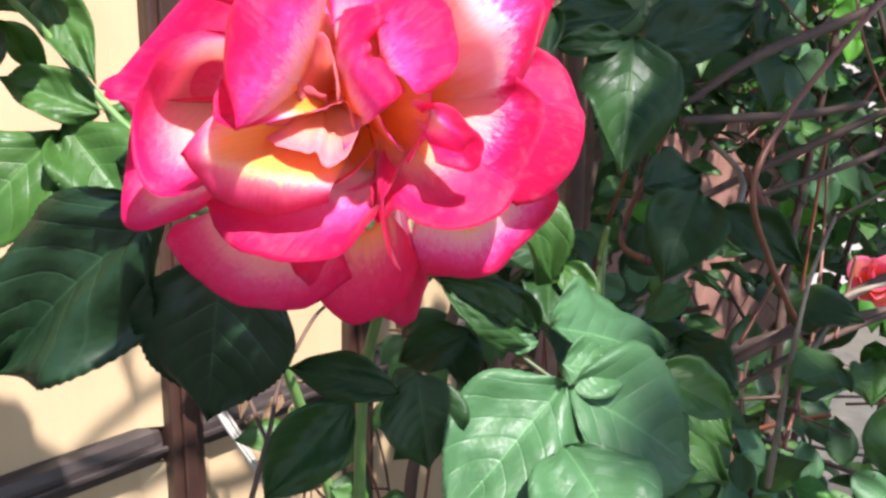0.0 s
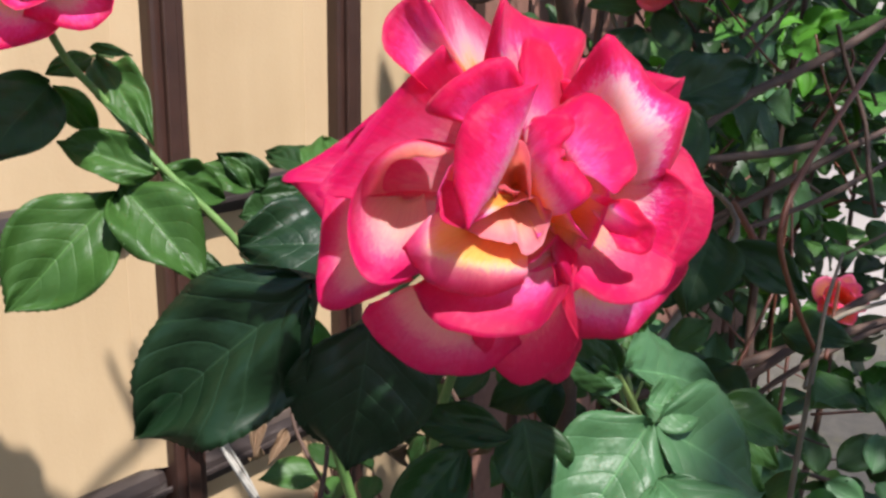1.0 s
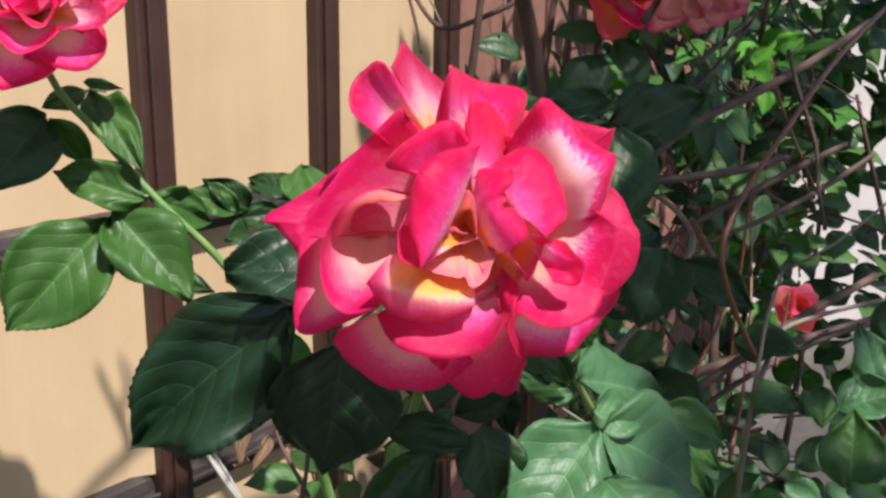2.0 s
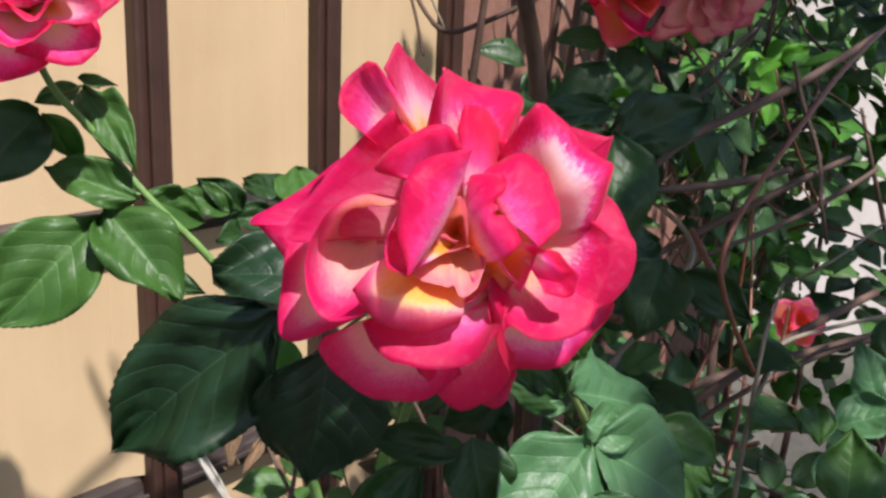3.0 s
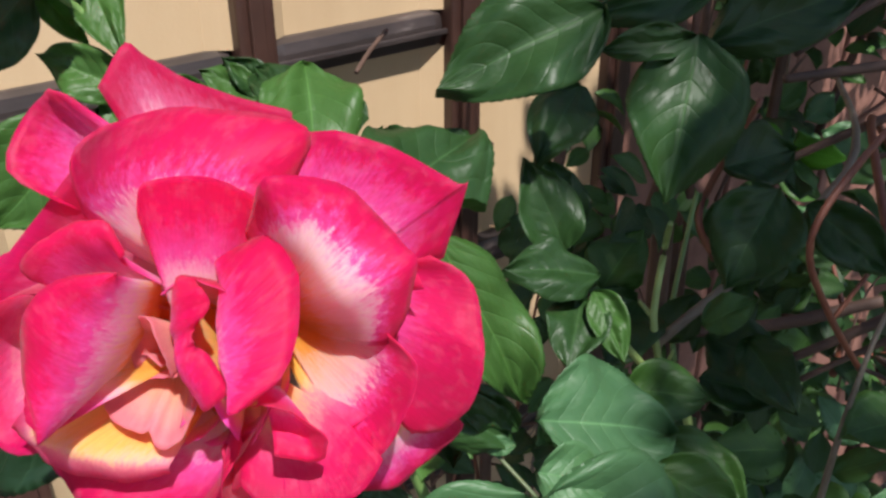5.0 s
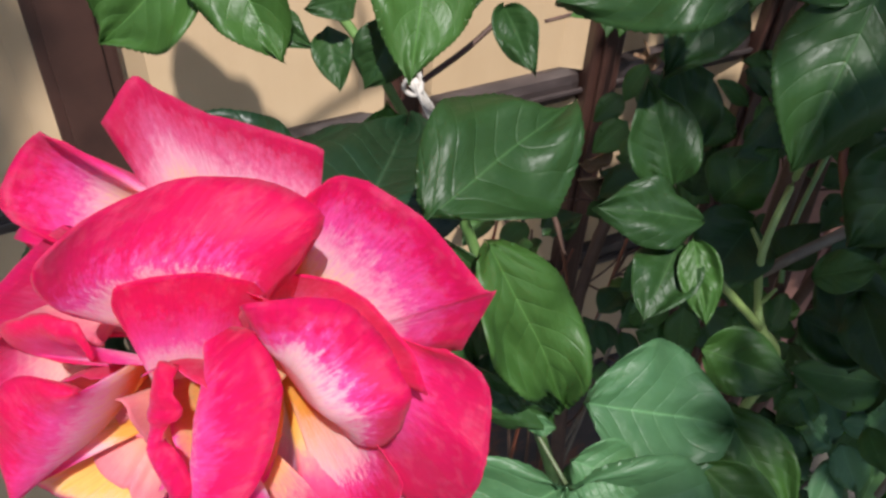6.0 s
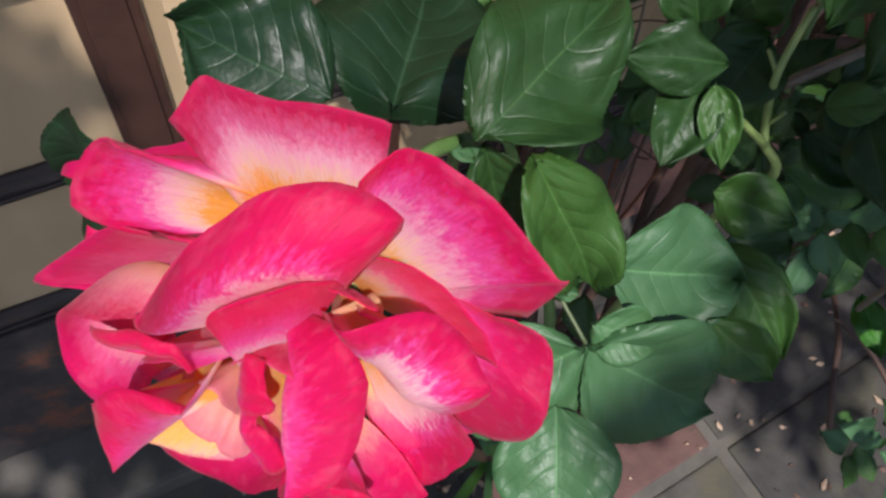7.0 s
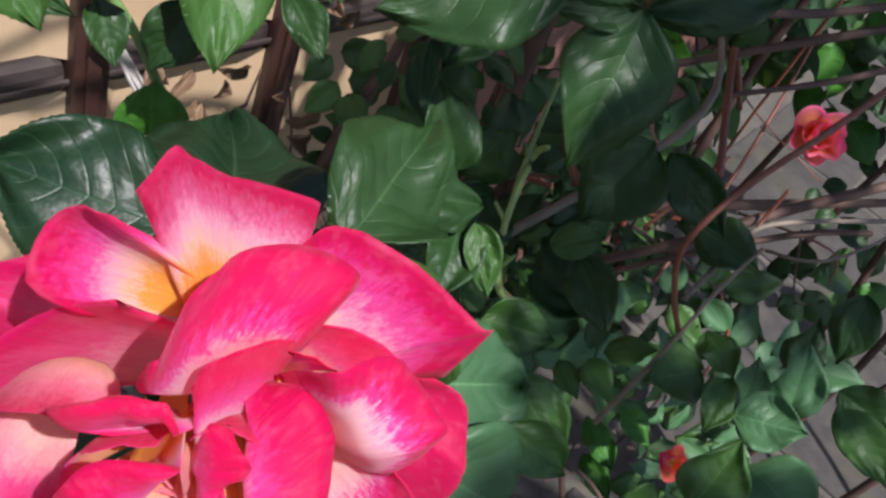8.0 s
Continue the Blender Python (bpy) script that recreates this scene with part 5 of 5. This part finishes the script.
leaf(bush, (0.810, 0.277, 1.391), (0.827, 0.256, 1.414), 0.62, (-0.48, -0.36, 0.80), M_LEAF_MID, fold=0.12, seed=38)
leaf(bush, (0.830, 0.289, 1.339), (0.854, 0.241, 1.341), 0.70, (-0.48, -0.36, 0.80), M_LEAF, fold=0.12, seed=58)
leaf(bush, (0.847, 0.326, 1.338), (0.859, 0.322, 1.373), 0.75, (-0.48, -0.36, 0.80), M_LEAF, fold=0.12, seed=98)
leaf(bush, (0.815, 0.381, 1.360), (0.823, 0.382, 1.398), 0.70, (-0.48, -0.36, 0.80), M_LEAF, fold=0.12, seed=67)
leaf(bush, (0.789, 0.288, 1.560), (0.746, 0.260, 1.495), 0.66, (-0.58, -0.58, 0.56), M_LEAF, fold=0.14, seed=31)
leaf(bush, (0.573, 0.234, 1.551), (0.639, 0.266, 1.554), 0.66, (-0.25, -0.55, 0.80), M_LEAF, fold=0.08, droop=0.04, seed=45)
leaf(bush, (0.589, 0.226, 1.543), (0.613, 0.200, 1.477), 0.44, (-0.27, -0.46, 0.84), M_LEAF_MID, fold=0.16, seed=46)
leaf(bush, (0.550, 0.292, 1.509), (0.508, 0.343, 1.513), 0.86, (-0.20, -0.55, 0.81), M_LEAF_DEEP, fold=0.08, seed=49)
leaf(bush, (0.728, 0.292, 1.433), (0.694, 0.264, 1.421), 0.70, (-0.37, -0.45, 0.81), M_LEAF, seed=54)
leaf(bush, (0.729, 0.285, 1.441), (0.719, 0.251, 1.421), 0.46, (-0.40, -0.43, 0.81), M_LEAF_MID, seed=55)
leaf(bush, (0.720, 0.251, 1.404), (0.745, 0.218, 1.408), 0.75, (-0.42, -0.46, 0.78), M_LEAF_MID, seed=103)
leaf(bush, (0.672, 0.192, 1.424), (0.692, 0.158, 1.408), 0.60, (-0.40, -0.35, 0.85), M_LEAF_MID, seed=3)
leaf(bush, (0.599, 0.185, 1.418), (0.577, 0.136, 1.402), 0.88, (-0.30, -0.25, 0.92), M_LEAF_PALE, fold=0.10, seed=106)
leaf(bush, (0.655, 0.441, 1.507), (0.650, 0.489, 1.521), 0.50, (-0.45, -0.73, 0.50), M_LEAF, seed=4)
leaf(bush, (0.639, 0.423, 1.496), (0.618, 0.419, 1.460), 0.70, (-0.45, -0.72, 0.52), M_LEAF, seed=5)

# ---- the other blooms ----


def small_bloom(place, face, radius, kinds, rings, label, droop=0.0, seed=3):
    r = random.Random(seed)
    ob = holder("rose_bloom", label=label, category="rose", group="rose blooms")
    f = Vector(face).normalized()
    right = f.cross(Vector((0, 0, 1))).normalized()
    ob.matrix_world = frame_at(place, right, right.cross(f) * -1 if right.cross(f).z < 0 else right.cross(f), f)
    # keep the frame right-handed
    x, y = Vector(ob.matrix_world.col[0][:3]), Vector(ob.matrix_world.col[1][:3])
    if x.cross(y).dot(f) < 0:
        ob.matrix_world = frame_at(place, -x, y, f)
    for k, (count, open_, reach, high) in enumerate(rings):
        for i in range(count):
            a = 2 * math.pi * (i + 0.5 * (k % 2)) / count + r.uniform(-0.15, 0.15)
            half = math.pi / count * 1.25
            rr = radius * 100 * reach * r.uniform(0.88, 1.1)
            zz = radius * 100 * high + r.uniform(-0.25, 0.25)
            rim = []
            for s in (-1, -0.55, 0, 0.55, 1):
                q = rr * (1.16 - 0.38 * abs(s) ** 0.9) * r.uniform(0.92, 1.08)
                rim.append((q * math.cos(a + s * half), q * math.sin(a + s * half), zz - 0.5 * abs(s) * open_ - droop * reach))
            petal(ob, rim, base=(0, 0, -radius * 55), bulge=radius * 100 * 0.22 * (1 - 0.5 * open_), curl=radius * 100 * 0.08 * open_, ruffle=0.22, m=kinds[(k + i) % len(kinds)], back=kinds[(k + i) % len(kinds)], nu=12, nv=9)
    v, fc = tube([(0, 0, -radius * 0.75), (0, 0, -radius * 0.50)], [0.003, 0.006], 8)
    part("calyx", mesh_of("calyx", v, fc, [M_STEM]), ob)
    return ob


OPEN = [(6, 1.0, 1.0, -0.15), (6, 0.8, 0.80, 0.10), (5, 0.5, 0.55, 0.28), (4, 0.2, 0.30, 0.34), (3, 0.1, 0.15, 0.34)]
small_bloom((0.529, 0.530, 1.643), (-0.45, -0.75, 0.50), 0.051, [M_PETAL_PINK, M_PETAL, M_PETAL_WHITE], OPEN, "crimson and cream rose bloom on the cane by the gate", 0.0, 4)
small_bloom((0.945, 0.285, 1.648), (-0.35, -0.50, -0.35), 0.044, [M_PETAL_FADED], OPEN[:4], "faded pink and cream rose bloom hanging among leaves", 1.2, 5)
small_bloom((1.000, 0.385, 1.665), (-0.5, -0.6, 0.2), 0.048, [M_PETAL_ORANGE, M_PETAL_RED], OPEN[:4], "orange-red rose bloom half hidden by leaves", 0.0, 6)
small_bloom((1.306, 0.298, 1.300), (-0.65, -0.45, 0.55), 0.028, [M_PETAL_CORAL], [(5, 0.7, 1.0, 0.1), (5, 0.4, 0.7, 0.45), (3, 0.1, 0.4, 0.6)], "small orange and pink rose bud, half open", 0.0, 7)
small_bloom((1.041, 0.157, 1.099), (-0.5, -0.3, 0.8), 0.015, [M_PETAL_RED, M_PETAL_ORANGE], [(4, 0.6, 1.0, 0.2), (3, 0.2, 0.6, 0.7)], "tiny red rosebud low in the bush", 0.0, 8)

# calyx and stamens of the large bloom
v, f = tube([(0.010, 0.001, -0.064), (0.010, 0.001, -0.056), (0.009, 0.0, -0.045)], [0.0036, 0.0062, 0.0070], 12)
receptacle = part("receptacle", mesh_of("receptacle", v, f, [M_STEM]), rose, "green swollen base under the petals")
for k in range(5):
    a = k * 2 * math.pi / 5 + 0.4
    petal(receptacle, [(1.0 + 0.5 * math.cos(a - 0.5), 0.1 + 0.5 * math.sin(a - 0.5), -5.2), (1.0 + 2.4 * math.cos(a), 0.1 + 2.4 * math.sin(a), -5.9), (1.0 + 0.5 * math.cos(a + 0.5), 0.1 + 0.5 * math.sin(a + 0.5), -5.2)],
          base=(1.0, 0.1, -5.6), bulge=0.1, m=M_STEM, back=M_STEM, nu=8, nv=6, name="sepal", label="green sepal")

# twine that ties the bush to the gate
twine = holder("twine", (0.80, 0.80, 1.10), label="frayed white twine tied to the gate rail", category="twine")
for i in range(9):
    r = CROWD
    f = i / 8 - 0.5
    s = Vector((0.779 + r.uniform(-0.004, 0.004), 0.742, 1.214 + r.uniform(-0.004, 0.004)))
    e = Vector((0.846 + 0.030 * f, 0.728 + r.uniform(-0.012, 0.006), 1.096 - 0.006 * i + r.uniform(-0.01, 0.01)))
    mid = s.lerp(e, 0.5) + Vector((0.010 * f + r.uniform(-0.002, 0.002), r.uniform(-0.005, 0.002), r.uniform(-0.004, 0.003)))
    cane(twine, [q - Vector((0.80, 0.80, 1.10)) for q in (s, mid, e)], [0.0022, 0.0019, 0.0009], M_TWINE, "strand", 6)
loop = [(-0.021 + 0.009 * math.cos(a), -0.058 + 0.004 * math.sin(2 * a), 0.113 + 0.014 * math.sin(a)) for a in (k * math.pi / 4 for k in range(9))]
cane(twine, loop, [0.0028, 0.0026, 0.0028], M_TWINE, "knot", 6)

# ---- paving ----
PAVE = random.Random(21)
LAID = Matrix.Translation((0.96, 0.246, 0)) @ Matrix.Rotation(0.125, 4, "Z")      # the courses run a little askew to the gate
xs = [-2.9, -2.2, -1.6, -1.08, -0.5, -0.12, 0.34, 0.86, 1.40, 2.05, 2.7, 3.4, 4.0]
rows = [(-2.9, -2.1), (-2.1, -1.3), (-1.3, -0.62), (-0.62, 0.0), (0.0, 0.42)]
for k, (y0, y1) in enumerate(rows):
    off = 0.0 if k > 2 else (k % 2) * 0.22
    for a, b in zip(xs[:-1], xs[1:]):
        g = 0.011 + PAVE.uniform(-0.002, 0.003)
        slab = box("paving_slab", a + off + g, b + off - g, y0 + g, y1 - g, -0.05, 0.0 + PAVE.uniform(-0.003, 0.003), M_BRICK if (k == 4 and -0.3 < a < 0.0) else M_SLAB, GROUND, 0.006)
        slab.matrix_world = LAID @ slab.matrix_world

# fallen petals and scraps on the paving
for i in range(18):
    r = PAVE
    x, y = r.uniform(0.3, 2.2), r.uniform(0.0, 0.75)
    s = r.uniform(0.006, 0.013)
    n = 7
    vs = [(0, 0, 0.003)] + [(s * math.cos(q * 2 * math.pi / n) * r.uniform(0.6, 1), s * math.sin(q * 2 * math.pi / n) * r.uniform(0.6, 1), r.uniform(0.001, 0.008)) for q in range(n)]
    fs = [(0, 1 + q, 1 + (q + 1) % n) for q in range(n)]
    vs2 = vs + [(a, b, c - 0.0012) for a, b, c in vs]
    fs2 = fs + [tuple(n + 1 + j for j in reversed(f)) for f in fs]
    ob = part("fallen_petal", mesh_of("fallen_petal", vs2, fs2, [M_LITTER]), None)
    ob.location = (x, y, 0.003)
    tagged(ob, label="withered fallen petal on the paving", category="petal", group="fallen petals")

# two torn white scraps caught in the canes
for place, size, turn in (((0.958, 0.324, 1.150), 0.016, 0.6), ((1.030, 0.364, 1.061), 0.016, -0.3)):
    n = 6
    vs = [(size * (i / n - 0.5) * 2, size * 0.42 * (j - 1) + 0.003 * math.sin(i * 1.7), 0.004 * math.sin(i * 1.1 + j)) for i in range(n + 1) for j in range(3)]
    fs = [(i * 3 + j, i * 3 + j + 1, i * 3 + j + 4, i * 3 + j + 3) for i in range(n) for j in range(2)]
    k = len(vs)
    vs2 = vs + [(a, b, c - 0.0008) for a, b, c in vs]
    fs2 = fs + [tuple(k + q for q in reversed(f)) for f in fs]
    ob = part("paper_scrap", mesh_of("paper_scrap", vs2, fs2, [M_PLASTIC]), None)
    ob.matrix_world = Matrix.Translation(place) @ Euler((0.7, -0.3, turn)).to_matrix().to_4x4()
    tagged(ob, label="torn white scrap caught between rose canes", category="paper scrap", group="paper scraps")

# a tuft of long narrow leaves growing out of the joint below the bloom
tuft = holder("grass_tuft", (0.869, 0.447, 0.0), label="tuft of narrow pale green leaves growing from the paving", category="grass")
for k in range(13):
    r = PAVE
    a, ln, up = 0.8 + 2 * math.pi * k / 13 + r.uniform(-0.2, 0.2), r.uniform(0.18, 0.30), r.uniform(0.5, 1.1)
    side = Vector((-math.sin(a), math.cos(a), 0.0))
    w = r.uniform(0.009, 0.017) if k % 4 else 0.026
    n, vs, uvs = 7, [], []
    for lift in (0.0, -0.0012):
        for q in range(n + 1):
            f = q / n
            c = Vector((math.cos(a), math.sin(a), 0)) * (0.006 + ln * (f - 0.12 * f * f)) + Vector((0, 0, lift + 0.004 + ln * up * (f - 0.75 * f * f)))
            half = w * (0.35 + 1.3 * f) * (1 - f) ** 0.7 + 0.0006
            vs += [c - side * half + Vector((0, 0, 0.3 * half)), c, c + side * half + Vector((0, 0, 0.3 * half))]
            uvs += [(0.0, f), (0.5, f), (1.0, f)]
    m = (n + 1) * 3
    fs = [(3 * q + j, 3 * q + j + 1, 3 * q + j + 4, 3 * q + j + 3) for q in range(n) for j in range(2)]
    fs += [tuple(m + v for v in reversed(g)) for g in fs]
    part("blade", mesh_of("blade", vs, fs, [M_DEAD if k == 4 else M_LEAF_PALE if k % 3 else M_LEAF_MID], True, uvs), tuft, "pale yellowed blade" if k == 4 else "")

# leaf litter and crumbs of earth on the paving
verts, faces, slots = [], [], []
for i in range(420):
    r = PAVE
    x, y = r.uniform(0.35, 2.1), r.uniform(-0.05, 0.76)
    if r.random() < 0.5:
        y = 0.76 - abs(r.gauss(0, 0.14))
    s, a, n = r.uniform(0.004, 0.016), r.uniform(0, 6.28), 6
    k = len(verts)
    verts.append((x, y, 0.006))
    for q in range(n):
        b = a + q * 2 * math.pi / n
        w = s * (1.0 if q % 3 == 0 else 0.45) * r.uniform(0.7, 1.1)
        verts.append((x + w * math.cos(b), y + w * math.sin(b), 0.003 + r.uniform(0.0, 0.006)))
    for q in range(n):
        faces.append((k, k + 1 + q, k + 1 + (q + 1) % n))
        slots.append(i % 2)
litter = part("leaf_litter", mesh_of("leaf_litter", verts, faces, [M_LITTER, M_BARK], False, None, slots), None)
tagged(litter, label="dry brown leaf litter scattered on the paving", category="leaf litter", kind="stuff")

# ---- an unseen tree, added to shade the bush and the paving ----
tree = holder("tree", (1.7, -1.15, 0.0), label="unseen broad-leaved tree, added so that its crown shades the rose bush", category="tree")
trunk = cane(tree, [(0, 0, 0), (0.03, 0.02, 0.9), (-0.05, 0.10, 2.0), (-0.3, 0.35, 3.2)], [0.085, 0.07, 0.055, 0.03], M_BARK, "trunk", 12)
for i in range(9):
    r = CROWD
    cane(trunk, [(-0.05, 0.09, 1.75 + 0.08 * i), (r.uniform(-0.7, 0.2), r.uniform(0.2, 0.6), 2.35 + 0.10 * i), (r.uniform(-1.2, 0.5), r.uniform(0.3, 0.8), 2.6 + 0.14 * i)], [0.03, 0.016, 0.006], M_BARK, "limb")


def shade_spot(p):
    """The added crown keeps clear of the sun on the upper gate and the bloom."""
    run = WALL - p.y
    on_gate, along = p.z - 1.87 * run, p.x + 0.283 * run
    patch = noise.noise(p * 3.0)
    if along > 1.80:
        return False
    if along > 0.93:
        if abs(along - 1.44) < 0.11 and abs(on_gate - 0.39) < 0.12:
            return False
        return on_gate < 0.95 and patch > 0.17
    if along > 0.42:
        return on_gate < 0.16
    return (on_gate < 0.95 and patch > 0.05) or (0.95 < on_gate < 1.42 and patch > 0.0)


crowd(1150, (-1.0, -0.95, 2.05), (2.3, -0.05, 4.1), [M_LEAF, M_LEAF_MID], 0.060, 0, tree, "crown", shade_spot)
